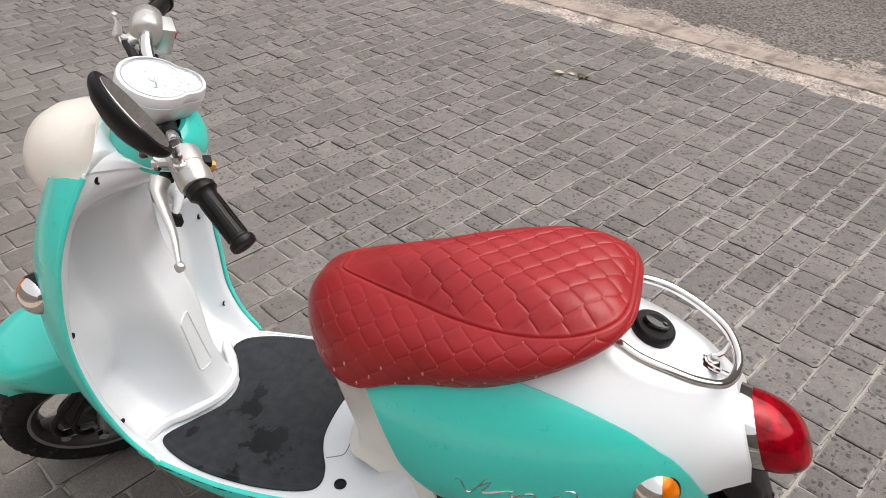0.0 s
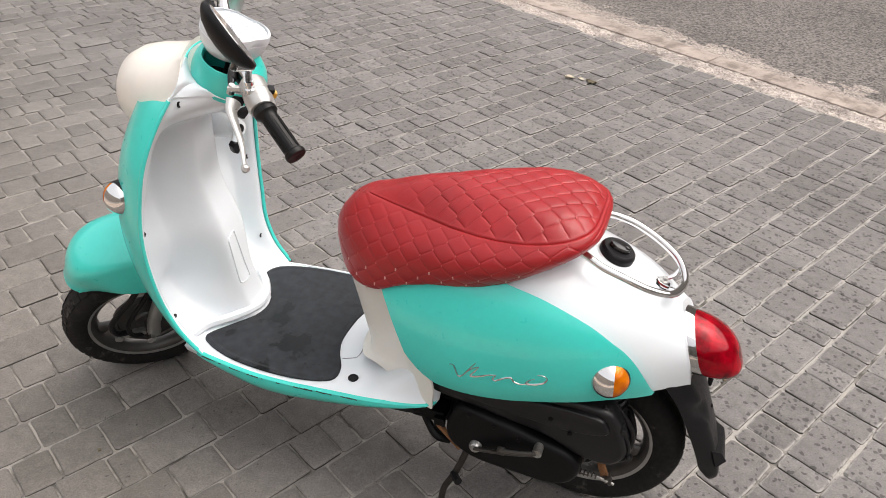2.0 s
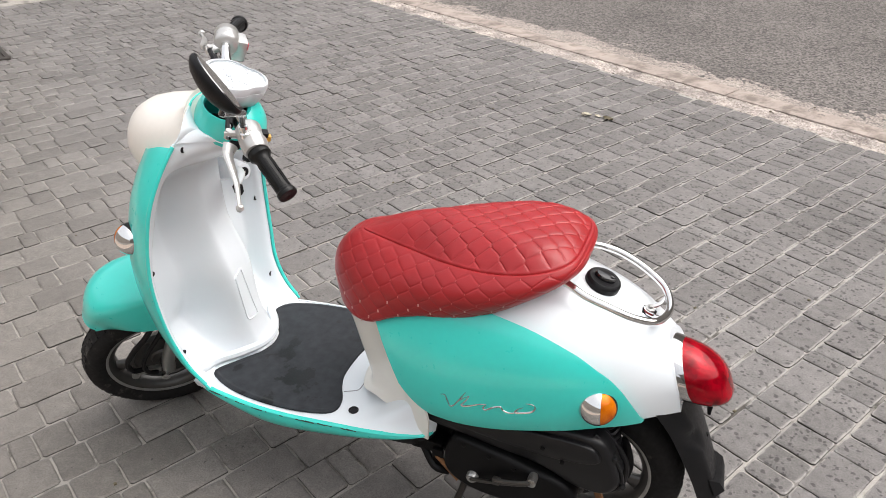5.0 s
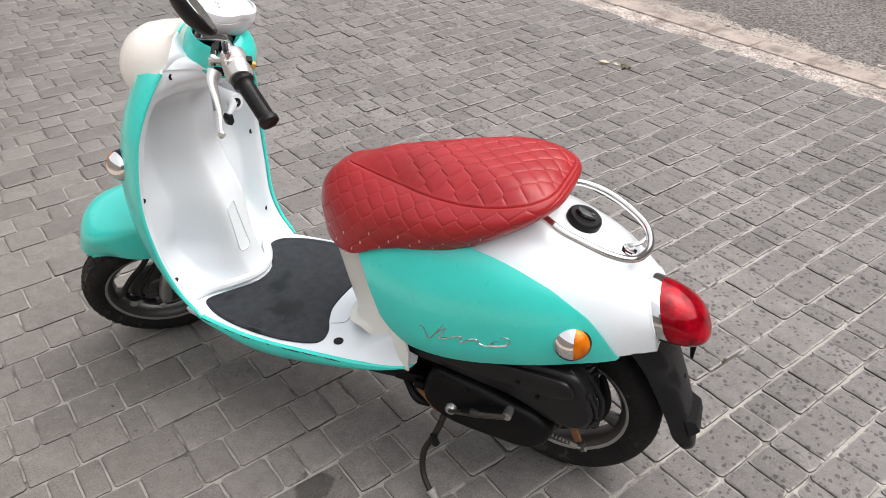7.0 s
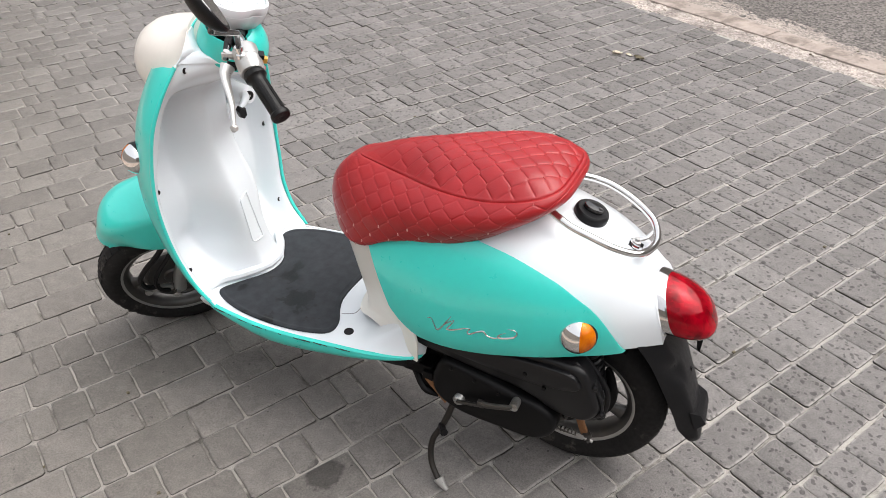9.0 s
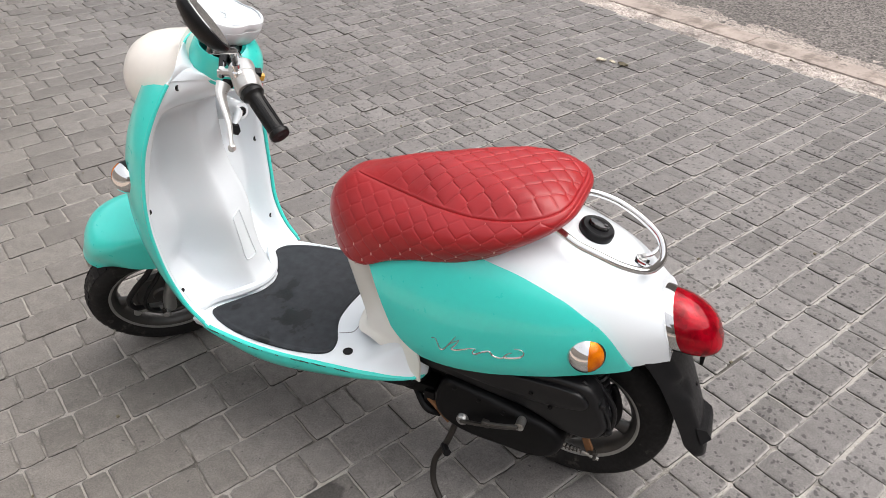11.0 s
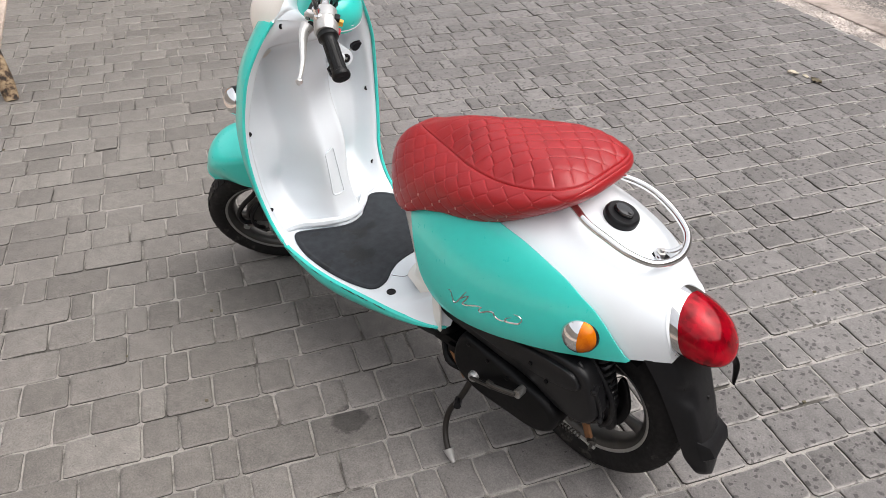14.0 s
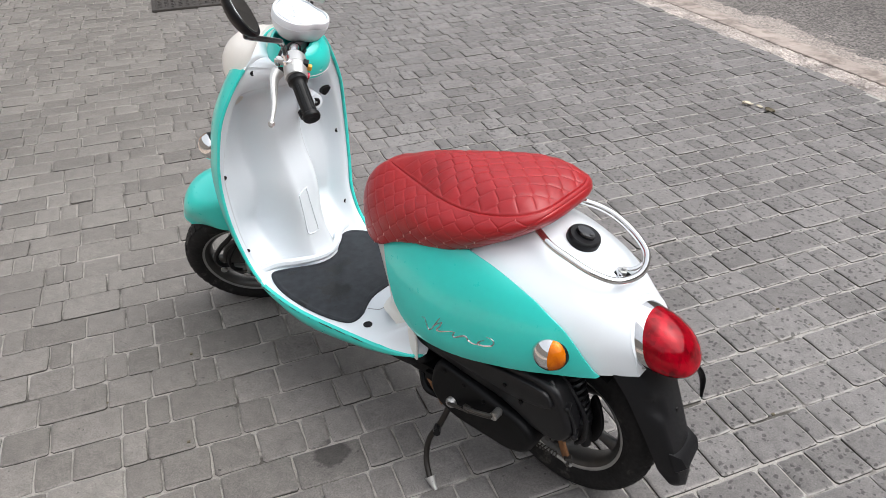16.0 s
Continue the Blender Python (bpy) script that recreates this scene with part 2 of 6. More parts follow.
    nt.links.new(math_node(nt, "ADD", xyz.outputs[0], math_node(nt, "MULTIPLY", xyz.outputs[1], 0.45)), side.inputs[0])
    chosen = math_node(nt, "LESS_THAN", pick.outputs[1], math_node(nt, "SUBTRACT", math_node(nt, "MULTIPLY", wet_x.outputs[0], 1.05), 0.36))
    inside = math_node(nt, "LESS_THAN", vor.outputs["Distance"], size)
    spot = math_node(nt, "MULTIPLY", inside, chosen)
    tone = mix(nt, "MULTIPLY", math_node(nt, "MULTIPLY", spot, 0.95), tone, grey(0.46))
    dist = nt.nodes.new("ShaderNodeVectorMath")
    dist.operation = "DISTANCE"
    nt.links.new(p, dist.inputs[0])
    dist.inputs[1].default_value = (-0.185, 0.748, 0.0)
    edge = math_node(nt, "ADD", dist.outputs["Value"], math_node(nt, "MULTIPLY", noise_of(nt, p, 45, 4), 0.045))
    damp = ramp(nt, edge, [(0.064, grey(1)), (0.072, grey(0))]).outputs[0]
    tone = mix(nt, "MULTIPLY", damp, tone, grey(0.45))
    nt.links.new(tone, b.inputs["Base Color"])
    gloss = nt.nodes.new("ShaderNodeMapRange")
    nt.links.new(xyz.outputs[0], gloss.inputs[0])
    for idx, v in ((1, -2.5), (2, -0.9), (3, 0.36), (4, 0.78)):
        gloss.inputs[idx].default_value = v
    nt.links.new(gloss.outputs[0], b.inputs["Roughness"])
    b.inputs["Specular IOR Level"].default_value = 0.40
    h = math_node(nt, "ADD", math_node(nt, "MULTIPLY", noise_of(nt, p, 300, 4, 0.7), 0.5), noise_of(nt, p, 35, 4))
    bump(nt, b, h, 0.75, 0.004)
    return mat


def granular(name, dark, light, scale, rough=0.9, strength=0.7, drift=1.5, low=0.8):
    """Asphalt, sand and rubble: coarse grains of several tones."""
    mat = bpy.data.materials.new(name)
    mat.use_nodes = True
    nt, b = nodes_of(mat)
    p = nt.nodes.new("ShaderNodeNewGeometry").outputs["Position"]
    vor = node(nt, "ShaderNodeTexVoronoi", Scale=scale)
    nt.links.new(p, vor.inputs["Vector"])
    pick = nt.nodes.new("ShaderNodeSeparateColor")
    nt.links.new(vor.outputs["Color"], pick.inputs[0])
    col = ramp(nt, pick.outputs[0], [(0.0, dark + (1,)), (1.0, light + (1,))]).outputs[0]
    tint = ramp(nt, noise_of(nt, p, drift, 5), [(0.3, grey(low)), (0.7, grey(1.15))]).outputs[0]
    nt.links.new(mix(nt, "MULTIPLY", 1.0, col, tint), b.inputs["Base Color"])
    b.inputs["Roughness"].default_value = rough
    bump(nt, b, vor.outputs["Distance"], strength, 0.006)
    return mat


def joint_sand():
    """Pale mortar sand deep in the joints, darkened in patches by damp and moss."""
    mat = bpy.data.materials.new("joint_sand")
    mat.use_nodes = True
    nt, b = nodes_of(mat)
    p = coords(nt)
    grain = noise_of(nt, p, 420, 3, 0.7)
    pale = ramp(nt, grain, [(0.3, (0.27, 0.252, 0.23, 1)), (0.7, (0.51, 0.48, 0.442, 1))]).outputs[0]
    moss = ramp(nt, grain, [(0.3, (0.05, 0.046, 0.040, 1)), (0.7, (0.13, 0.12, 0.105, 1))]).outputs[0]
    f = ramp(nt, noise_of(nt, p, 7, 5, 0.65), [(0.36, grey(0)), (0.50, grey(1))]).outputs[0]
    trodden = ramp(nt, grain, [(0.3, (0.22, 0.203, 0.182, 1)), (0.7, (0.42, 0.392, 0.355, 1))]).outputs[0]
    xyz = nt.nodes.new("ShaderNodeSeparateXYZ")
    nt.links.new(nt.nodes.new("ShaderNodeNewGeometry").outputs["Position"], xyz.inputs[0])
    side = nt.nodes.new("ShaderNodeMapRange")  # dustier and trodden in towards the facade
    nt.links.new(xyz.outputs[0], side.inputs[0])
    for idx, v in ((1, -0.5), (2, 0.9), (3, 0.0), (4, 1.0)):
        side.inputs[idx].default_value = v
    pale = mix(nt, "MIX", side.outputs[0], trodden, pale)
    nt.links.new(mix(nt, "MIX", f, moss, pale), b.inputs["Base Color"])
    b.inputs["Roughness"].default_value = 0.95
    bump(nt, b, grain, 0.6, 0.004)
    return mat


paver_mat = paver_material()
sand_mat = joint_sand()
# vertical paver faces, much darker than the tops
paver_side = plain("dark_paver_side", (0.055, 0.050, 0.045), 0.9, vary=0.4, scale=30)
asphalt = granular("asphalt", (0.048, 0.043, 0.040), (0.235, 0.212, 0.196), 90, drift=1.1)
rubble = granular("pale_rubble", (0.36, 0.31, 0.278), (0.70, 0.62, 0.56), 105, drift=6, low=0.36)
edge_sand = granular("gritty_road_sand", (0.17, 0.148, 0.132), (0.46, 0.40, 0.355), 110, drift=5)
kerb_mat = plain("pinkish_kerb_concrete", (0.40, 0.335, 0.295), 0.9, vary=0.3, scale=7, grain=1.0, grain_scale=70, dirt=((0.20, 0.165, 0.142), 6.0, 0.47))
granite = granular("tan_granite", (0.34, 0.26, 0.21), (0.62, 0.52, 0.44), 160, drift=3)


def pebble_material():
    mat = bpy.data.materials.new("mortar_crumbs")
    mat.use_nodes = True
    nt, b = nodes_of(mat)
    geo = nt.nodes.new("ShaderNodeNewGeometry")
    col = ramp(nt, geo.outputs["Random Per Island"], [(0.0, (0.16, 0.135, 0.118, 1)), (0.25, (0.36, 0.31, 0.275, 1)), (0.6, (0.50, 0.44, 0.395, 1)), (1.0, (0.62, 0.555, 0.50, 1))]).outputs[0]
    nt.links.new(mix(nt, "MULTIPLY", 0.5, col, ramp(nt, noise_of(nt, geo.outputs["Position"], 200), [(0.3, grey(0.6)), (0.7, grey(1.1))]).outputs[0]), b.inputs["Base Color"])
    b.inputs["Roughness"].default_value = 0.95
    return mat


pebble_mat = pebble_material()


# ---- geometry helpers ----
def curve(xs, ys):
    """A smooth function through a few stations."""
    xs, ys = np.array(xs, float), np.array(ys, float)
    m = np.gradient(ys, xs)

    def f(x):
        x = np.clip(x, xs[0], xs[-1])
        i = np.clip(np.searchsorted(xs, x) - 1, 0, len(xs) - 2)
        h = xs[i + 1] - xs[i]
        t = (x - xs[i]) / h
        return (ys[i] * (2 * t**3 - 3 * t**2 + 1) + h * m[i] * (t**3 - 2 * t**2 + t)
                + ys[i + 1] * (3 * t**2 - 2 * t**3) + h * m[i + 1] * (t**3 - t**2))
    return f


def spow(v, p):
    return np.sign(v) * np.abs(v) ** p


def merge(*shapes):
    verts, faces = [], []
    for v, f in shapes:
        k = len(verts)
        verts.extend([tuple(p) for p in v])
        faces.extend([tuple(i + k for i in q) for q in f])
    return verts, faces


def grid(P, close_u=False, close_v=False):
    """Faces over an array of points, shape (nu, nv, 3)."""
    nu, nv = P.shape[:2]
    faces = []
    for i in range(nu if close_u else nu - 1):
        for j in range(nv if close_v else nv - 1):
            a, b = i, (i + 1) % nu
            c, d = j, (j + 1) % nv
            faces.append((a * nv + c, b * nv + c, b * nv + d, a * nv + d))
    return P.reshape(-1, 3).tolist(), faces


def grid_normals(P, close_v=False):
    du = np.gradient(P, axis=0)
    dv = (np.roll(P, -1, 1) - np.roll(P, 1, 1)) if close_v else np.gradient(P, axis=1)
    n = np.cross(du, dv)
    return n / np.maximum(np.linalg.norm(n, axis=2, keepdims=True), 1e-9)


def shell(P, thick, close_v=False):
    """A sheet given thickness against its normals, with closed rims."""
    n = grid_normals(P, close_v)
    Q = P - n * thick
    nu, nv = P.shape[:2]
    v1, f1 = grid(P, close_v=close_v)
    v2, f2 = grid(Q, close_v=close_v)
    k = nu * nv
    faces = list(f1) + [tuple(reversed([i + k for i in q])) for q in f2]
    rng = range(nv if close_v else nv - 1)
    for j in rng:
        d = (j + 1) % nv
        faces.append((j, d, d + k, j + k))
        e = (nu - 1) * nv
        faces.append((e + d, e + j, e + j + k, e + d + k))
    if not close_v:
        for i in range(nu - 1):
            a, b = i * nv, (i + 1) * nv
            faces.append((b, a, a + k, b + k))
            a, b = i * nv + nv - 1, (i + 1) * nv + nv - 1
            faces.append((a, b, b + k, a + k))
    return v1 + v2, faces


def loft(loops, cap=True):
    """Closed loops joined in order, capped at both ends."""
    P = np.array(loops, float)
    v, f = grid(P, close_v=True)
    n = P.shape[1]
    if cap:
        f.append(tuple(range(n)))
        f.append(tuple(reversed(range((len(P) - 1) * n, len(P) * n))))
    return v, f


def frame_of(axis):
    a = Vector(axis).normalized()
    u = a.orthogonal().normalized()
    return np.array(u), np.array(a.cross(u)), np.array(a)


def lathe(profile, origin, axis, n=32, close=False, ref=None):
    """Profile of (radius, height along the axis) turned round the axis."""
    u, v, a = frame_of(axis)
    if ref is not None:
        r = Vector(ref) - Vector(ref).dot(Vector(a)) * Vector(a)
        u = np.array(r.normalized())
        v = np.cross(a, u)
    t = np.linspace(0, 2 * np.pi, n, endpoint=False)
    ring = np.cos(t)[:, None] * u + np.sin(t)[:, None] * v
    P = np.array([np.array(origin) + ring * r + a * h for r, h in profile])
    vv, f = grid(P, close_v=True, close_u=close)
    if not close:
        k = len(profile) - 1
        if profile[0][0] > 1e-6:
            f.append(tuple(range(n)))
        if profile[-1][0] > 1e-6:
            f.append(tuple(reversed(range(k * n, (k + 1) * n))))
    return vv, f


def smooth_path(pts, per=8, closed=False):
    pts = [Vector(p) for p in pts]
    n = len(pts)
    out = []
    for i in range(n if closed else n - 1):
        p0 = pts[(i - 1) % n] if closed or i > 0 else pts[0] * 2 - pts[1]
        p1, p2 = pts[i], pts[(i + 1) % n]
        p3 = pts[(i + 2) % n] if closed or i < n - 2 else pts[-1] * 2 - pts[-2]
        for k in range(per):
            t = k / per
            out.append(0.5 * ((2 * p1) + (p2 - p0) * t + (2 * p0 - 5 * p1 + 4 * p2 - p3) * t * t + (3 * p1 - p0 - 3 * p2 + p3) * t**3))
    if not closed:
        out.append(pts[-1])
    return out


def tube(pts, radius, n=10, per=8, closed=False, flat=1.0):
    """A round rod along a smooth path; radius may be a function of 0..1."""
    path = smooth_path(pts, per, closed) if per > 1 else [Vector(p) for p in pts]
    m = len(path)
    rings, up = [], None
    for i, p in enumerate(path):
        a = path[(i + 1) % m] if closed or i < m - 1 else p
        b = path[i - 1] if closed or i > 0 else p
        d = (a - b).normalized()
        if up is None:
            up = d.orthogonal().normalized()
        up = (up - d * up.dot(d)).normalized()
        side = d.cross(up)
        r = radius(i / max(1, m - 1)) if callable(radius) else radius
        rings.append([p + up * math.cos(2 * math.pi * k / n) * r + side * math.sin(2 * math.pi * k / n) * r * flat for k in range(n)])
    P = np.array([[tuple(q) for q in r] for r in rings])
    v, f = grid(P, close_u=closed, close_v=True)
    if not closed:
        f.append(tuple(range(n)))
        f.append(tuple(reversed(range((m - 1) * n, m * n))))
    return v, f


def block(centre, size, bevel=0.004, axes=None):
    """A box with bevelled edges; axes: three directions of its own."""
    bm = bmesh.new()
    bmesh.ops.create_cube(bm, size=1.0)
    for v in bm.verts:
        v.co = Vector(v.co[k] * size[k] for k in range(3))
    if bevel:
        bmesh.ops.bevel(bm, geom=bm.edges[:], offset=bevel, segments=2, affect="EDGES", profile=0.6)
    ax = [Vector(a) for a in axes] if axes else [Vector((1, 0, 0)), Vector((0, 1, 0)), Vector((0, 0, 1))]
    c = Vector(centre)
    verts = [tuple(c + ax[0] * v.co.x + ax[1] * v.co.y + ax[2] * v.co.z) for v in bm.verts]
    bm.verts.index_update()
    faces = [tuple(v.index for v in f.verts) for f in bm.faces]
    bm.free()
    return verts, faces


def prism(outline, y0, y1, bevel=0.006, steps=3):
    """A side outline (x, z) given width along y, with rounded rims."""
    o = np.array(outline, float)
    c = o.mean(0)
    loops = []
    size = np.linalg.norm(o - c, axis=1, keepdims=True)
    ts = [(1 - math.cos(math.pi / 2 * k / steps), math.sin(math.pi / 2 * k / steps)) for k in range(steps + 1)]
    sgn = 1 if y1 > y0 else -1
    for a, b in ts:
        q = c + (o - c) * (1 - bevel * (1 - b) / size)
        loops.append([(x, y0 + sgn * bevel * a, z) for x, z in q])
    for a, b in reversed(ts):
        q = c + (o - c) * (1 - bevel * (1 - b) / size)
        loops.append([(x, y1 - sgn * bevel * a, z) for x, z in q])
    return loft(loops)


def round_outline(pts, per=6):
    return [(p.x, p.y) for p in smooth_path([(x, z, 0) for x, z in pts], per, closed=True)]


def mesh_of(name, shape, material, angle=40):
    v, f = shape
    me = bpy.data.meshes.new(name)
    me.from_pydata([tuple(p) for p in v], [], [tuple(q) for q in f])
    me.validate()
    bm = bmesh.new()
    bm.from_mesh(me)
    bmesh.ops.recalc_face_normals(bm, faces=bm.faces[:])
    bm.to_mesh(me)
    bm.free()
    me.polygons.foreach_set("use_smooth", [True] * len(me.polygons))
    me.set_sharp_from_angle(angle=radians(angle))
    me.materials.append(material)
    return me


def part(name, shape, material, parent, label="", angle=40):
    ob = new(name, mesh_of(name, shape, material, angle))
    ob.parent = parent
    if label:
        ob["label"] = label
    return ob


# ---- ground: road, kerb, paving bed ----
ROW = 45.4
D_EDGE, D_GROOVE, D_ROAD = 3.670, 3.835, 4.000


def slab(name, x0, x1, y0, y1, z0, z1, material, nx=1, ny=1, rough=0.0, seed=0):
    """A level sheet in the paving's own directions, with a skirt, its surface slightly uneven."""
    rng = np.random.default_rng(seed)
    X, Y = np.meshgrid(np.linspace(x0, x1, nx + 1), np.linspace(y0, y1, ny + 1), indexing="ij")
    Z = z1 + rng.normal(0, 1, X.shape) * rough
    P = np.stack([X, Y, Z], 2)
    v, f = grid(P)
    k = len(v)
    ring = ([i * (ny + 1) for i in range(nx + 1)] + [nx * (ny + 1) + j for j in range(1, ny + 1)]
            + [i * (ny + 1) + ny for i in range(nx - 1, -1, -1)] + [j for j in range(ny - 1, 0, -1)])
    v += [(v[i][0], v[i][1], z0) for i in ring]
    for a in range(len(ring)):
        b = (a + 1) % len(ring)
        f.append((ring[b], ring[a], k + a, k + b))
    ob = new(name, mesh_of(name, (v, f), material, 50))
    ob.matrix_world = pose(0, 0, 0, 0, 0, ROW)
    return tagged(ob, kind="structure")


road = slab("road", -300, 400, -400, 400, -0.30, -0.028, asphalt)
tagged(road, "worn grey asphalt road beside the paving", "road")
gx = np.concatenate([[-120], np.linspace(-6, D_EDGE, 70)])
gy = np.concatenate([[-120], np.linspace(-5, 8, 80), [120]])
GX, GY = np.meshgrid(gx, gy, indexing="ij")
wx = GX * math.cos(radians(ROW)) - GY * math.sin(radians(ROW))
bed = -0.0075 - 0.0005 * np.clip((wx + 0.5) / 1.4, 0, 1)
bed[:, :2] = bed[:, -2:] = bed[:2] = -0.0090
pavement = tagged(new("pavement", mesh_of("pavement", shell(np.stack([GX, GY, bed], 2), 0.25), sand_mat, 50)), kind="structure")
pavement.matrix_world = pose(0, 0, 0, 0, 0, ROW)
tagged(pavement, "grey tumbled concrete pavers with sandy joints", "pavement")
rubble_strip = slab("kerb_joint", D_EDGE + 0.002, D_GROOVE - 0.01, -7, 11, -0.28, -0.008, rubble, 20, 1600, 0.0034, 3)
tagged(rubble_strip, "crumbling pale mortar strip between pavers and kerb", "kerb joint")


# ---- scooter: its own directions are x ahead, y to its left, z up ----
scooter = tagged(new("scooter"), "turquoise and white retro scooter with quilted red seat", "scooter")
scooter.matrix_world = pose(0.503, 0.877, 0, 0, 0, 163.7)

# steering: raked axis, turned to the left
RAKE, TURN_LEFT = radians(24.7), radians(44)
AXIS = Vector((-math.sin(RAKE), 0, math.cos(RAKE)))
STEER_F = np.array((math.cos(RAKE) * math.cos(TURN_LEFT), math.sin(TURN_LEFT), math.sin(RAKE) * math.cos(TURN_LEFT)))
STEER_L = np.array((-math.cos(RAKE) * math.sin(TURN_LEFT), math.cos(TURN_LEFT), -math.sin(RAKE) * math.sin(TURN_LEFT)))
STEER_A = np.array(AXIS)
HEAD = np.array((0.933, 0.0, 0.917))


def st(f, l, a):
    """A place in the steering's directions: ahead, left, up the axis."""
    return tuple(HEAD + STEER_F * f + STEER_L * l + STEER_A * a)


# body of the tail
W = curve([-0.06, -0.03, 0, 0.05, 0.1, 0.2, 0.3, 0.4, 0.5, 0.6], [0.060, 0.078, 0.098, 0.132, 0.157, 0.187, 0.197, 0.194, 0.172, 0.135])
ZT = curve([-0.06, -0.03, 0, 0.043, 0.14, 0.25, 0.4, 0.6], [0.548, 0.575, 0.598, 0.630, 0.674, 0.700, 0.690, 0.620])
ZB = curve([-0.06, -0.03, 0.02, 0.1, 0.155, 0.22, 0.285, 0.35, 0.424, 0.6], [0.466, 0.462, 0.459, 0.455, 0.446, 0.435, 0.421, 0.411, 0.407, 0.42])
SPLIT = curve([-0.06, 0.0, 0.018, 0.034, 0.05, 0.08, 0.109, 0.145, 0.175, 0.237, 0.305, 0.36, 0.45, 0.6], [0.40, 0.42, 0.462, 0.496, 0.525, 0.562, 0.583, 0.605, 0.618, 0.638, 0.648, 0.652, 0.640, 0.60])


def body_point(x, s, out=0.0):
    """A point of the tail's skin: s 0 at the lower edge, 1 on the crown."""
    w, zt, zb = W(x) + out, ZT(x) + out, ZB(x)
    zc = zb + 0.05
    t = np.clip(s / 0.2, 0, 1)
    a = np.clip((s - 0.2) / 0.8, 0, 1) * np.pi / 2
    low = s < 0.2
    y = np.where(low, w * (1 - 0.05 * (1 - t) ** 2), w * np.maximum(np.cos(a), 0) ** 0.85)
    z = np.where(low, zb + (zc - zb) * t, zc + (zt - zc) * np.sin(a) ** 0.9)
    return x, y, z


def s_of_split(x, drop=0.0):
    zc = ZB(x) + 0.05
    line = SPLIT(x) - drop
    r = np.clip((line - zc) / (ZT(x) - zc), 0, 1)
    up = 0.2 + 0.8 * np.arcsin(r ** (1 / 0.9)) / (np.pi / 2)
    lo = np.clip((line - ZB(x)) / 0.05, 0, 1) * 0.2
    return np.where(line > zc, up, lo)


def side_panel(sign):
    nu, nv = 60, 26
    u = np.linspace(0, 1, nu)[:, None]
    t = np.linspace(0, 1, nv)[None, :]
    xf = 0.424 + 0.185 * t**0.75
    x = 0.014 + (xf - 0.014) * u
    s = s_of_split(x, 0.0 if sign > 0 else 0.06) * t
    x, y, z = body_point(x, s, 0.004)
    P = np.stack([x, y * sign, z], 2)
    if sign < 0:
        P = P[:, ::-1]
    return shell(P, 0.005)


def tail_cover():
    nu, nv = 70, 61
    u = np.linspace(0, 1, nu)[:, None]
    q = np.linspace(-1, 1, nv)[None, :]
    t = 1 - np.abs(q)
    x = (-0.045 + 0.05 * t) + (0.575 - (-0.045 + 0.05 * t)) * u
    s0 = np.maximum(s_of_split(x, np.where(q < 0, 0.06, 0.0)) - 0.05, 0)
    s = s0 + (1 - s0) * t
    xx, y, z = body_point(x, s)
    return shell(np.stack([xx, y * np.where(q < 0, -1, 1), z], 2), 0.004)


side_cover_l = part("side_cover", side_panel(1), teal, scooter, "turquoise side cover with chrome script badge")
part("side_cover", side_panel(-1), teal, scooter, "turquoise side cover")
part("tail_cover", tail_cover(), white, scooter, "white tail cover")

# inner fender closing the tail below
part("under_tray", prism(round_outline([(0.52, 0.40), (0.48, 0.46), (0.3, 0.47), (0.16, 0.48), (0.11, 0.47), (0.12, 0.44), (0.18, 0.41), (0.3, 0.38), (0.45, 0.37)]), -0.12, 0.12, 0.02), deep_black, scooter)


# script badge, a flowing chrome line
def on_side(x, z, out=0.0085):
    zc, zt = ZB(x) + 0.05, ZT(x)
    if z < zc:
        y = W(x) * (1 - 0.05 * (1 - (z - ZB(x)) / 0.05) ** 2)
    else:
        a = math.asin(min(1, ((z - zc) / (zt - zc)) ** (1 / 0.9)))
        y = W(x) * math.cos(a) ** 0.85
    return (x, float(y) + out, z)


def stroke(pts, r):
    return tube([on_side(x, z) for x, z in pts], lambda t: 0.95 * r * (0.55 + 0.45 * math.sin(math.pi * t)), 6, 6, flat=0.6)


part("badge", merge(
    stroke([(0.395, 0.480), (0.386, 0.482), (0.380, 0.470), (0.374, 0.459), (0.365, 0.465), (0.353, 0.485), (0.342, 0.503)], 0.0032),
    stroke([(0.365, 0.464), (0.356, 0.478), (0.346, 0.488), (0.335, 0.496)], 0.0024),
    stroke([(0.335, 0.496), (0.342, 0.482), (0.350, 0.470), (0.343, 0.470), (0.329, 0.476), (0.313, 0.484), (0.300, 0.487)], 0.0028),
    stroke([(0.300, 0.487), (0.306, 0.477), (0.301, 0.474), (0.287, 0.484), (0.273, 0.490), (0.265, 0.482), (0.251, 0.480), (0.238, 0.487)], 0.0028),
    stroke([(0.228, 0.499), (0.239, 0.492), (0.243, 0.484), (0.233, 0.485), (0.220, 0.489), (0.211, 0.494), (0.207, 0.503), (0.213, 0.509), (0.225, 0.509)], 0.0030)),
    worn_chrome, side_cover_l, "raised chrome script badge")

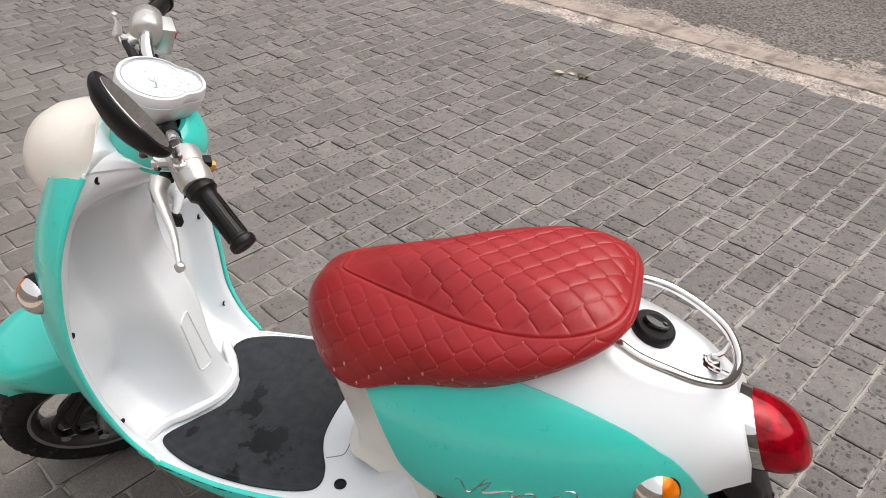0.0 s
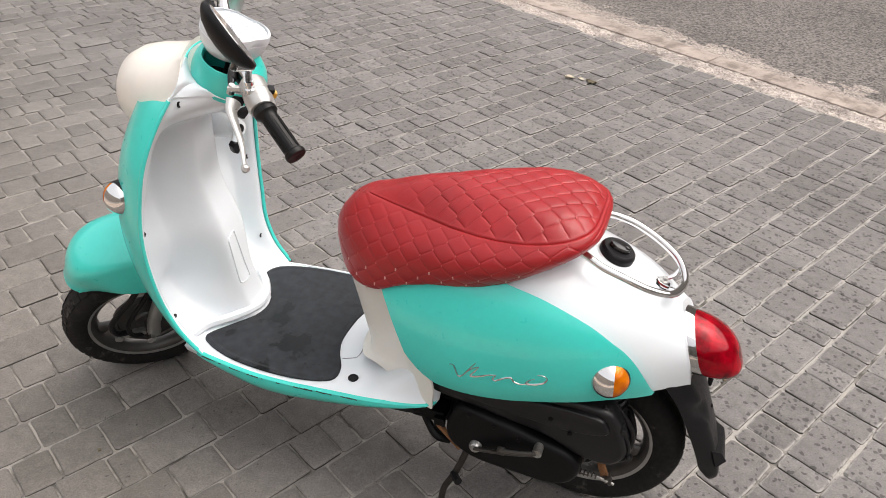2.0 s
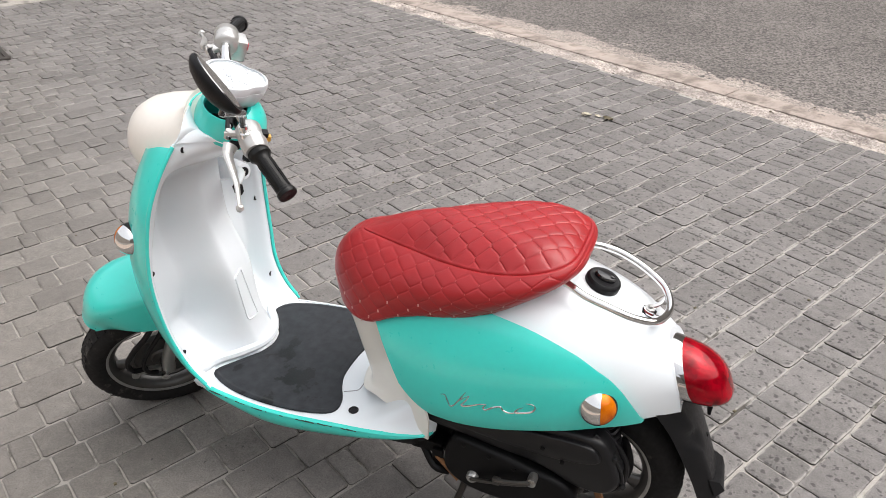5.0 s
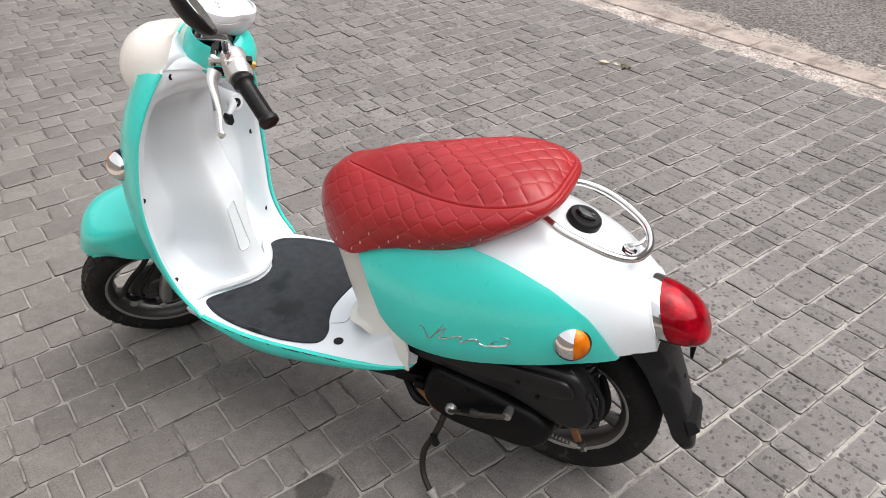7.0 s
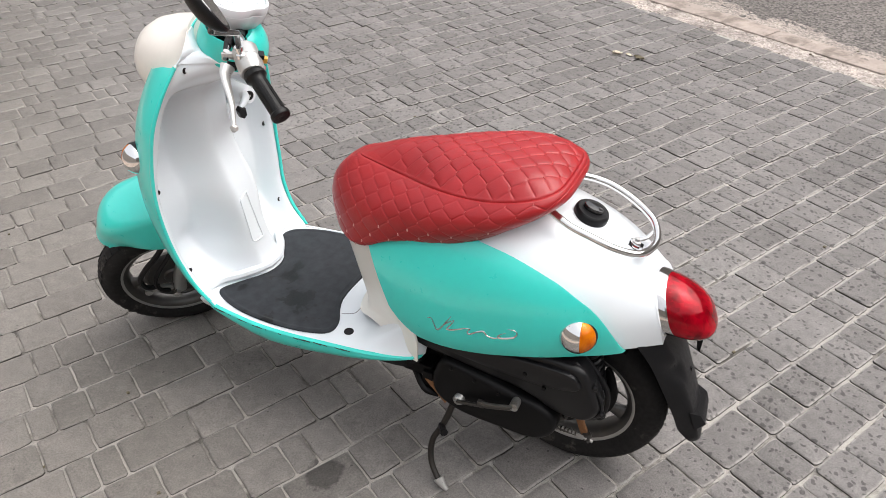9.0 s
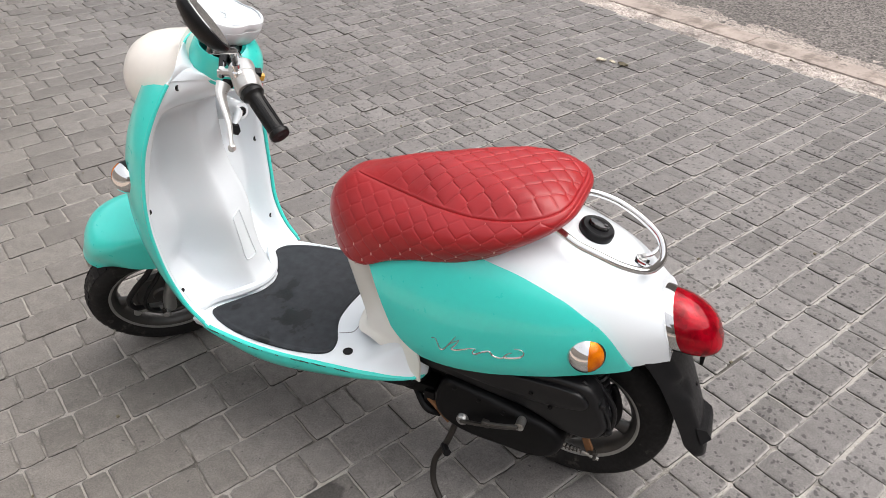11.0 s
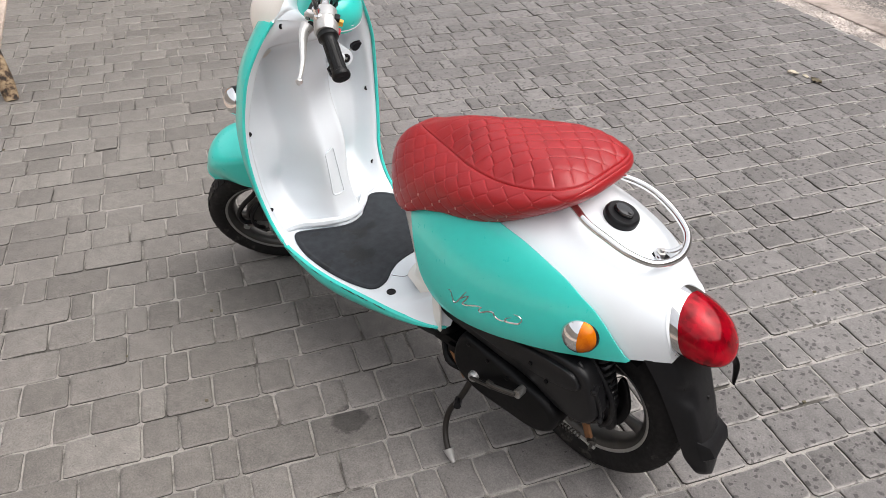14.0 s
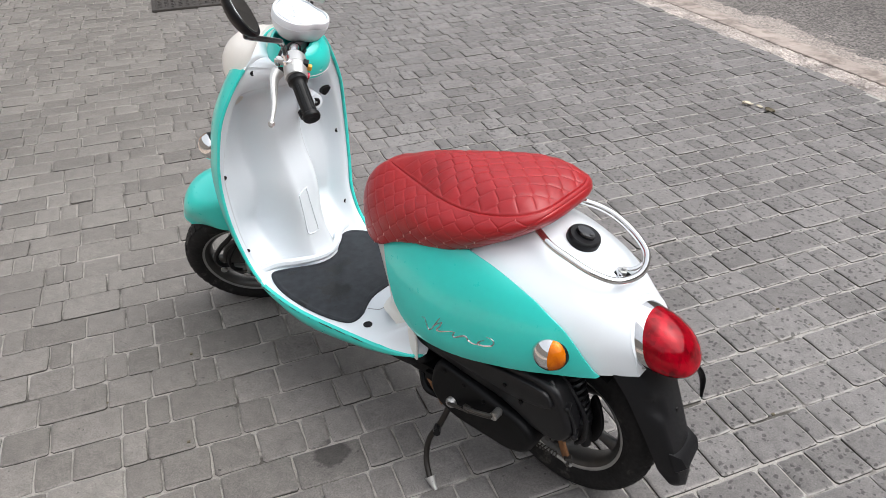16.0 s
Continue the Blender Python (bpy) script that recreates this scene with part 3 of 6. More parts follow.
# tail lamp
BEZ = np.array([(-0.018 + 0.39 * 0.067 * math.cos(t), 0.067 * math.sin(t) * (1 + 0.06 * math.sin(t / 2) ** 4), 0.520 + (0.067 if math.cos(t) > 0 else 0.054) * spow(math.cos(t), 0.95)) for t in np.linspace(0, 2 * np.pi, 44, endpoint=False)])
BC = BEZ.mean(0) * np.array((1, 0, 1))
rim_end = []
for k in range(41):
    t = 1 - abs(k / 20 - 1)
    bx, by, bz = body_point(np.array(-0.045 + 0.05 * t), np.array(t))
    rim_end.append((float(bx), float(by) * (1 if k <= 20 else -1), float(bz)))
rim_end = np.array(rim_end)
part("tail_end", loft([rim_end, rim_end * np.array((1, 0.985, 1)) + np.array((-0.003, 0, 0)), BC + (rim_end - BC) * 0.9 + np.array((-0.004, 0, 0))]), white, scooter)
BACK = np.array((-1.0, 0, -0.12))


def bezel_loop(scale, back):
    return BC + (BEZ - BC) * scale + BACK * back


tail_lamp = part("tail_lamp", loft([bezel_loop(0.98, -0.004), bezel_loop(1.08, -0.003), bezel_loop(1.11, 0.002), bezel_loop(1.10, 0.006), bezel_loop(1.02, 0.0075),
                                    bezel_loop(0.985, 0.030), bezel_loop(0.95, 0.036), bezel_loop(0.86, 0.034)]), worn_chrome, scooter, "red tail lamp in a chrome surround")
part("lamp_gasket", loft([bezel_loop(1.08, -0.008), bezel_loop(1.135, -0.006), bezel_loop(1.135, 0.000), bezel_loop(1.09, 0.002)]), silver, tail_lamp)
TIP = np.array((-0.128, 0, 0.513))
LC = BC + BACK * 0.032
loops = []
for k in range(19):
    th = math.pi / 2 * k / 18
    loops.append(LC + (bezel_loop(0.965, 0.032) - LC) * max(math.cos(th), 0.02) ** 0.72 + (TIP - LC) * math.sin(th) ** 1.0)
part("tail_lens", loft(loops), red_lens, tail_lamp, "glossy domed red lens")
inner = []
for k in range(7):
    th = math.pi / 2 * k / 6
    inner.append(LC + (bezel_loop(0.70, 0.032) - LC) * max(math.cos(th), 0.03) ** 0.8 + (TIP - LC) * 0.45 * math.sin(th))
part("reflector", loft([l[::4] for l in inner]), worn_chrome, tail_lamp, "faceted chrome reflector", 5)


# seat: crown, seam, quilted skirt
SEAM_Z = curve([0.178, 0.19, 0.21, 0.24, 0.28, 0.32, 0.36, 0.40, 0.44, 0.48, 0.52, 0.56, 0.60, 0.645], [0.763, 0.761, 0.757, 0.752, 0.745, 0.739, 0.734, 0.729, 0.724, 0.720, 0.716, 0.714, 0.712, 0.708])
SEAM_W = curve([0.165, 0.21, 0.25, 0.30, 0.36, 0.40, 0.44, 0.48, 0.52, 0.56, 0.60, 0.645], [0.128, 0.140, 0.144, 0.142, 0.133, 0.122, 0.108, 0.091, 0.075, 0.062, 0.049, 0.034])
CROWN = curve([0.178, 0.183, 0.193, 0.212, 0.245, 0.3, 0.4, 0.46, 0.53, 0.58, 0.62, 0.648], [0.784, 0.787, 0.789, 0.790, 0.790, 0.788, 0.780, 0.774, 0.765, 0.756, 0.744, 0.724])
FOOT_Z = curve([0.19, 0.22, 0.265, 0.31, 0.36, 0.41, 0.46, 0.52, 0.575, 0.65, 0.71], [0.705, 0.695, 0.676, 0.655, 0.638, 0.626, 0.616, 0.595, 0.565, 0.558, 0.575])


def seat_surface(nphi=900, ncrown=140, nskirt=96):
    # angles spaced evenly along the seam
    p0 = np.linspace(0, 2 * np.pi, 20001)
    ox = 0.233 * np.where(np.cos(p0) > 0, spow(np.cos(p0), 0.6), spow(np.cos(p0), 0.66))
    oy = SEAM_W(0.411 + ox) * spow(np.sin(p0), 0.42 - 0.14 * np.maximum(np.cos(p0), 0))
    run = np.concatenate([[0], np.cumsum(np.hypot(np.diff(ox), np.diff(oy)))])
    phi = np.interp(np.linspace(0, run[-1], nphi, endpoint=False), run, p0)[None, :]
    c, s = np.cos(phi), np.sin(phi)
    sx = 0.411 + 0.233 * np.where(c > 0, spow(c, 0.6), spow(c, 0.66))
    sy = SEAM_W(sx) * spow(s, 0.42 - 0.14 * np.maximum(c, 0))
    sz = SEAM_Z(sx)
    bx, by = 0.448 + 0.243 * spow(c, 0.78), 0.157 * spow(s, 0.75)
    bz = FOOT_Z(bx)
    r = np.linspace(0.0, 1, ncrown)[:, None]
    x = 0.411 + (sx - 0.411) * r
    y = sy * r
    z = sz + (CROWN(x) - sz) * (1 - r ** (2.5 + 6.0 * np.maximum(-c, 0) ** 2))
    top = np.stack([x, y, z], 2)
    t = np.linspace(0, 1, nskirt + 1)[1:, None]
    nx, ny = c * 0.8, s
    ln = np.sqrt(nx**2 + ny**2)
    bulge = (0.026 * np.sin(np.pi * t**0.75) + 0.004 * np.sin(np.pi * t)) * (1 - 0.40 * np.maximum(-c, 0))
    x = sx + (bx - sx) * t**1.25 + nx / ln * bulge * 1.15 + 0.011 * np.maximum(c, 0) ** 3 * np.sin(np.pi * t**0.8)
    y = sy + (by - sy) * t**0.9 + ny / ln * bulge
    z = sz + (bz - sz) * t**1.05
    skirt = np.stack([x, y, z], 2)
    P = np.concatenate([top, skirt], 0)
    arc = np.concatenate([np.zeros((1, nphi)), np.cumsum(np.linalg.norm(np.diff(P, axis=0), axis=2), 0)], 0)
    n = grid_normals(P, True)
    up = np.where(n[..., 2:3].mean() < 0, -1, 1)
    n = n * up
    # quilting lines
    is_top = (np.arange(P.shape[0]) < ncrown)[:, None]
    seam_arc = arc[ncrown - 1][None, :]
    across = np.where(is_top, np.abs(P[..., 1]), seam_arc * 0 + 0.112 + (arc - seam_arc))
    along = P[..., 0]
    wig = 0.0006 * np.sin(along * 2 * np.pi / 0.026) * np.cos(across * 2 * np.pi / 0.05)
    # the lines meet in short stitches, so the cells are slightly six-sided
    row = 0.0235
    off = across - np.round(across / row) * row
    across = across - off + np.sign(off) * np.maximum(np.abs(off) - 0.0028, 0) * (row / 2) / (row / 2 - 0.0028)
    a = along / 0.048 + (across + wig) / (2 * row)
    b = along / 0.048 - (across + wig) / (2 * row)
    da = np.abs(a - np.round(a)) * 0.030
    db = np.abs(b - np.round(b)) * 0.030
    d = np.minimum(da, db)
    fade = np.where(is_top, np.clip((0.60 - along) / 0.14, 0.12, 1) * np.clip((seam_arc - arc) / 0.012, 0, 1), np.clip((arc - seam_arc) / 0.010, 0, 1) * np.clip((0.69 - along) / 0.02, 0.4, 1))
    puff = np.sin(np.clip(d / 0.0135, 0, 1) * np.pi / 2) ** 0.7
    disp = ((puff - 1) * np.where(is_top, 0.0017, 0.0007) - np.where(is_top, 0.0009, 0.0008) * np.exp(-(d / 0.0013) ** 2)) * fade
    ds = arc - seam_arc
    disp += -0.0014 * np.exp(-(ds / 0.0014) ** 2) + 0.0005 * np.exp(-((np.abs(ds) - 0.0045) / 0.002) ** 2)
    disp += -0.003 * np.exp(-((arc[-1:] - arc) / 0.004) ** 2)
    Q = P + n * disp[..., None]
    knots = []
    ka, kb = np.round(a), np.round(b)
    near = (np.abs(a - ka) < 0.05) & (np.abs(b - kb) < 0.05) & (fade > 0.8)
    seen = {}
    for i, j in zip(*np.nonzero(near)):
        key = (int(ka[i, j]), int(kb[i, j]), bool(P[i, j, 1] > 0), bool(i < ncrown))
        e = abs(a[i, j] - ka[i, j]) + abs(b[i, j] - kb[i, j])
        if key not in seen or e < seen[key][0]:
            seen[key] = (e, i, j)
    for (kk, (e, i, j)) in seen.items():
        knots.append((Q[i, j], n[i, j], kk[3] or i < ncrown + nskirt * 0.62))
    return Q, knots


SQ, KNOTS = seat_surface()
sv, sf = grid(SQ, close_v=True)
nph = SQ.shape[1]
last = (SQ.shape[0] - 1) * nph
inner_ring = (SQ[-1] - np.array((0.40, 0, 0))) * np.array((0.93, 0.90, 1)) + np.array((0.40, 0, 0.012))
k0 = len(sv)
sv += inner_ring.tolist()
for j in range(nph):
    d = (j + 1) % nph
    sf.append((last + j, last + d, k0 + d, k0 + j))
sf.append(tuple(reversed(range(k0, k0 + nph))))
seat = part("seat", (sv, sf), seat_red, scooter, "red diamond-quilted leatherette seat", 60)
bits, red_bits = [], []
for p, nrm, on_top in KNOTS:
    u, v, a = frame_of(nrm)
    up = np.array((0, 0, 1.0)) - nrm * nrm[2]
    up /= np.linalg.norm(up)
    side = np.cross(nrm, up)
    k_ = 0.62 if on_top else 1.0
    (red_bits if on_top else bits).append(block(p + nrm * 0.0008, (0.0024 * k_, 0.0058 * k_, 0.0014), 0.0, (side, up, nrm)))
part("seam_stitching", merge(*red_bits), red_thread, seat, "red stitches at the quilt crossings")["kind"] = "stuff"
if bits:
    part("stitching", merge(*bits), thread, seat, "pale thread tufts at the quilt crossings")["kind"] = "stuff"

# column under the seat nose, cream white
COLUMN = [(0.0, [(0.652, 0.0, 0.327), (0.646, 0.048, 0.327), (0.628, 0.090, 0.328), (0.590, 0.108, 0.333), (0.548, 0.118, 0.322), (0.512, 0.138, 0.322), (0.478, 0.168, 0.324), (0.432, 0.182, 0.326)]),
          (0.12, [(0.632, 0.0, 0.350), (0.626, 0.045, 0.350), (0.608, 0.078, 0.352), (0.575, 0.094, 0.358), (0.540, 0.105, 0.366), (0.508, 0.126, 0.376), (0.476, 0.160, 0.388), (0.432, 0.184, 0.398)]),
          (0.42, [(0.660, 0.0, 0.450), (0.655, 0.035, 0.450), (0.640, 0.066, 0.450), (0.610, 0.086, 0.452), (0.575, 0.100, 0.456), (0.540, 0.120, 0.460), (0.508, 0.146, 0.466), (0.474, 0.168, 0.470)]),
          (1.0, [(0.705, 0.0, 0.600), (0.700, 0.035, 0.600), (0.682, 0.065, 0.600), (0.655, 0.085, 0.600), (0.625, 0.100, 0.600), (0.595, 0.112, 0.600), (0.565, 0.122, 0.600), (0.540, 0.130, 0.600)])]
rails = []
for _, half_ring in COLUMN:
    ring = [(x, -y, z) for x, y, z in reversed(half_ring[1:])] + half_ring
    rails.append(np.array([tuple(p) for p in smooth_path(ring, 4)]))
P = np.transpose(np.array([[tuple(p) for p in smooth_path([r[k] for r in rails], 8)] for k in range(len(rails[0]))]), (1, 0, 2))
part("seat_column", shell(P, 0.004), ivory, scooter, "off-white panel under the seat nose")

# footboard, its turquoise edge and the rubber mat
YF = curve([0.425, 0.428, 0.435, 0.446, 0.460, 0.478, 0.56, 0.64, 0.70, 0.77, 0.84, 0.92, 0.985, 1.03], [0.160, 0.169, 0.178, 0.1855, 0.190, 0.193, 0.200, 0.204, 0.208, 0.212, 0.212, 0.205, 0.196, 0.185])
ZF = curve([0.44, 0.56, 0.7, 0.85, 1.03], [0.338, 0.318, 0.308, 0.302, 0.300])
ZE = curve([0.44, 0.50, 0.56, 0.7, 0.85, 0.95, 1.03], [0.330, 0.305, 0.288, 0.264, 0.256, 0.268, 0.285])
nx, ny = 48, 41
X = 0.425 + 0.615 * np.linspace(0, 1, nx)[:, None] ** 1.5
q = np.linspace(-1, 1, ny)[None, :]
Y = YF(X) * q
def smooth_step(a, b, v):
    t = np.clip((v - a) / (b - a), 0, 1)
    return t * t * (3 - 2 * t)


Z = ZF(X) - 0.006 * np.abs(q) ** 14 + 0.068 * smooth_step(0.60, 0.43, X) * (1 - smooth_step(0.80, 1.0, np.abs(q)))
footboard = part("footboard", shell(np.stack([X + 0 * q, Y, Z], 2), 0.02), white, scooter, "white footboard, scuffed along the edge")
for sgn in (1, -1):
    ns, nt = 48, 12
    t = np.linspace(0, 1, nt)[None, :]
    Xs = 0.428 + 0.572 * np.linspace(0, 1, ns)[:, None] ** 1.4
    Yb = YF(Xs) * sgn + sgn * (0.004 * np.sin(np.pi * t) - 0.007 * t**1.6)
    Zb = (ZF(Xs) - 0.006) + (ZE(Xs) - ZF(Xs) + 0.006) * t
    P = np.stack([Xs + 0 * t, Yb, Zb], 2)
    part("edge_trim", shell(P if sgn > 0 else P[:, ::-1], 0.006), teal, scooter, "turquoise lower edge of the footboard")
    P2 = np.stack([Xs + 0 * t, YF(Xs) * sgn + sgn * (-0.006 + 0.0085 * np.cos(np.pi * (t - 0.5)) ** 0.5), ZF(Xs) - 0.004 - 0.007 * t + 0.002], 2)
    part("edge_piping", shell(P2 if sgn > 0 else P2[:, ::-1], 0.003), white if sgn < 0 else teal, scooter)
part("belly", prism(round_outline([(1.02, 0.285), (0.9, 0.29), (0.6, 0.30), (0.47, 0.31), (0.45, 0.26), (0.55, 0.24), (0.75, 0.235), (0.95, 0.24)]), -0.145, 0.145, 0.02), black_plastic, scooter)

MAT = [(1.008, 0.140), (0.985, 0.166), (0.92, 0.188), (0.84, 0.197), (0.76, 0.196), (0.69, 0.184), (0.664, 0.165), (0.668, 0.128), (0.692, 0.085), (0.706, 0.04)]
outline = MAT + [(x, -y) for x, y in reversed(MAT)] + [(1.006, -0.115), (0.975, -0.075), (0.945, -0.035), (0.936, 0.0), (0.945, 0.04), (0.975, 0.085)]
o2 = [(p.x, p.y) for p in smooth_path([(x, y, 0) for x, y in outline], 6, closed=True)]
loops = []
for sc, dz in ((0.0, 0.0), (-0.001, 0.0035), (-0.004, 0.0050), (-0.010, 0.0050), (-0.012, 0.0042), (-0.016, 0.0042)):
    pts = []
    m = len(o2)
    for i, (x, y) in enumerate(o2):
        tx, ty = o2[(i + 1) % m][0] - o2[i - 1][0], o2[(i + 1) % m][1] - o2[i - 1][1]
        ln = math.hypot(tx, ty) or 1
        pts.append((x + ty / ln * sc, y - tx / ln * sc, float(ZF(np.array(x))) + dz))
    loops.append(pts)
part("floor_mat", loft(loops), mat_black, scooter, "black rubber floor mat with wet patches")

# leg shield: edge line, white inner side, turquoise outer side
XE = curve([0.285, 0.30, 0.34, 0.40, 0.5, 0.6, 0.7, 0.8, 0.88, 0.93], [0.975, 0.985, 1.020, 1.048, 1.062, 1.064, 1.054, 1.034, 1.008, 0.985])
WE = curve([0.285, 0.35, 0.4, 0.5, 0.6, 0.7, 0.75, 0.8, 0.85, 0.88, 0.91, 0.93], [0.194, 0.200, 0.204, 0.215, 0.217, 0.206, 0.196, 0.176, 0.148, 0.128, 0.100, 0.070])



def inner_x(q, z):
    """How far ahead the rider's side of the shield lies: rim flange, foot wells, spine between them, shelf below the neck."""
    y = np.abs(q) * WE(z)
    x = XE(z) + 0 * q
    up = smooth_step(0.58, 0.82, z)
    flange = smooth_step(0.0, 1.0, (0.97 - 0.14 * up - np.abs(q)) / (0.19 - 0.05 * up))
    depth = 0.046 * smooth_step(0.822, 0.765, z) * smooth_step(0.20, 0.36, z) * flange
    spine = curve([0.285, 0.33, 0.39, 0.5, 0.6, 0.7, 0.79, 0.93], [0.040, 0.056, 0.068, 0.064, 0.046, 0.030, 0.015, 0.0])(z)
    sp = smooth_step(0.105, 0.030, y)
    shelf_top = 0.862 + 0.015 * smooth_step(0.0, 0.8, np.abs(q))
    pull = 0.128 * np.clip(1 - (np.abs(q) / 0.95) ** 1.4, 0, 1) * smooth_step(shelf_top - 0.075, shelf_top - 0.004, z)
    basin = 0.018 * smooth_step(0.825, 0.775, z) * smooth_step(0.54, 0.66, z) * smooth_step(0.92, 0.66, np.abs(q))
    knee = -0.014 * np.exp(-((z - 0.525) / 0.055) ** 2) * np.exp(-((y - 0.085) / 0.065) ** 2) * smooth_step(0.0, 0.06, y)
    well = 0.024 * np.exp(-((z - 0.405) / 0.040) ** 2) * np.exp(-((y - 0.105) / 0.055) ** 2) * smooth_step(0.0, 0.06, y)
    return x + basin + knee + well + depth * (1 - sp) - spine * sp * smooth_step(0.84, 0.78, z) - pull


nz, nq = 90, 81
q = np.linspace(-1, 1, nq)[None, :]
z = 0.288 + (0.866 + 0.015 * smooth_step(0.0, 0.8, np.abs(q)) - 0.288) * np.linspace(0, 1, nz)[:, None]
P = np.stack([inner_x(q, z), WE(z) * q, z + 0 * q], 2)
shield = part("leg_shield", shell(P, 0.003), white, scooter, "white inner leg shield with moulded foot wells")
DE = curve([0.285, 0.35, 0.42, 0.5, 0.6, 0.75, 0.9], [0.075, 0.095, 0.115, 0.135, 0.145, 0.135, 0.11])
nz, nq = 70, 61
th = np.linspace(-1, 1, nq)[None, :] * np.pi / 2
z_top = 0.879 - 0.012 * np.maximum(np.cos(th), 0) - 0.024 * smooth_step(0.25, 1.0, np.cos(th))
z_low = 0.268 + 0.032 * np.abs(np.sin(th)) ** 6
z = z_low + (z_top - z_low) * np.linspace(0, 1, nz)[:, None]
y = (WE(z) + 0.007) * spow(np.sin(th), 0.85)
x = XE(z) - 0.004 + DE(z) * np.maximum(np.cos(th), 0) ** 1.1
P = np.stack([x, y, z + 0 * th], 2)
FRONT = P.copy()
part("front_shield", shell(P[:, ::-1], 0.004), teal, scooter, "turquoise front shield")
for sgn in (1, -1):
    pts = [(float(XE(v)) - 0.003, sgn * (float(WE(v)) + 0.004), v) for v in np.linspace(0.310, 0.879 if sgn > 0 else 0.905, 26)]
    part("rim_beading", tube(pts, 0.0045, 8, 2), teal, scooter)
    for v in (0.374, 0.594, 0.868):
        if v > 0.8 and sgn < 0:
            continue
        qq = 0.90 if v < 0.8 else 0.86
        pos = np.array((float(inner_x(np.array(qq * sgn), np.array(v))) - 0.001, float(WE(v)) * qq * sgn, v))
        if v > 0.8:
            pos = pos + np.array((0, 0, 0))
        part("screw_recess", lathe([(0.0062, 0.0), (0.0062, 0.0012), (0.0045, 0.0016), (0.0035, 0.0006), (0.0, 0.0006)], pos, (-1, 0, 0.05), 14), black_plastic, shield, "dark recessed screw hole")
hatch_line = [(0.030, 0.50), (0.029, 0.47), (0.028, 0.44), (0.029, 0.41), (0.030, 0.388), (0.020, 0.383), (0.008, 0.382), (-0.002, 0.384), (-0.006, 0.390), (-0.005, 0.42), (-0.004, 0.45), (-0.002, 0.48), (0.0, 0.51), (0.012, 0.507), (0.024, 0.504), (0.030, 0.50)]
part("hatch", tube([(float(inner_x(np.array(a_ / float(WE(b_))), np.array(b_))) - 0.0008, a_, b_) for a_, b_ in hatch_line], 0.0022, 6, 2), white, shield, "moulded number-plate hatch outline")
# raised kerb of the footwell, along the mat's front
part("footwell_step", tube([(1.035, 0.175, 0.309), (1.02, 0.12, 0.312), (0.985, 0.08, 0.314), (0.955, 0.035, 0.316), (0.948, 0.0, 0.316), (0.955, -0.035, 0.316), (0.985, -0.08, 0.314), (1.02, -0.12, 0.312), (1.035, -0.175, 0.309)], 0.011, 8, 6), white, footboard)

# headlamp housing, the white cowl behind it and the turquoise neck cover
prof = [(0.0, 0.228), (0.025, 0.226), (0.052, 0.217), (0.076, 0.197), (0.092, 0.168), (0.102, 0.130), (0.109, 0.085), (0.115, 0.055), (0.122, 0.030), (0.129, 0.012), (0.127, 0.010), (0.09, 0.012)]
hv, hf = lathe(prof, (0.985, 0, 0.833), (1, 0, 0.0), 56)
hv = [(max(x, 1.000 + max(0.0, 0.885 - z) * 0.85 + max(0.0, z - 0.92) * 0.5), y, z) for x, y, z in hv]
headlamp = part("headlamp_housing", (hv, hf), cream, scooter, "cream bullet headlamp housing")
A = FRONT[-1]
cols = []
for k in range(nq):
    t_ = abs(th[0, k]) / (np.pi / 2)
    ph_ = radians(67 + 113 * (1 - t_))
    r_ = 0.118
    for _ in range(4):
        zb = 0.833 + r_ * math.cos(ph_)
        xb = max(1.005 + 0.085 * math.cos(th[0, k]), 1.006 + 0.85 * max(0.0, 0.885 - zb))
        r_ = float(np.interp(xb - 0.985, [0.012, 0.030, 0.055, 0.085, 0.130], [0.129, 0.122, 0.115, 0.109, 0.102])) - 0.001
    B_ = np.array((xb, math.copysign(r_ * math.sin(ph_), th[0, k]), zb))
    A_ = A[k] * np.array((1, 0.975, 1)) + np.array((-0.003 * (1 - t_), 0, -0.006))
    out_ = np.array((0.35 * (1 - t_), math.copysign(t_, th[0, k]), 0.25))
    cols.append([A_ + (B_ - A_) * s_ + out_ * 0.003 * math.sin(math.pi * s_) for s_ in np.linspace(0, 1, 8)])
part("nacelle", shell(np.transpose(np.array(cols), (1, 0, 2)), 0.003), cream, headlamp, "cream fairing under the headlamp")
NECK = np.array((HEAD[0] + 0.009, 0.004, HEAD[2] + 0.004))
prof = [(0.073, -0.046), (0.076, -0.034), (0.076, -0.024), (0.0745, -0.014), (0.071, -0.002), (0.064, 0.010), (0.056, 0.016), (0.047, 0.017), (0.041, 0.011), (0.039, -0.04)]
nv_, nf_ = lathe(prof, NECK, tuple(AXIS), 56)
moved = []
for p in nv_:
    d = np.array(p) - NECK
    flat_ = d - np.array(AXIS) * d.dot(np.array(AXIS))
    r_ = np.linalg.norm(flat_)
    inward = float(np.clip((0.0745 - r_) / 0.030, 0, 1))
    right = float(np.clip(0.55 - flat_[1] / max(r_, 1e-6), 0, 1.55)) / 1.55
    moved.append(np.array(p) + np.array((0.004, 0.026, 0)) * inward + np.array(AXIS) * 0.024 * right * inward ** 0.8 * (1 if d.dot(np.array(AXIS)) > -0.03 else 0))
neck = part("neck_cover", (moved, nf_), teal, scooter, "turquoise steering neck cover")
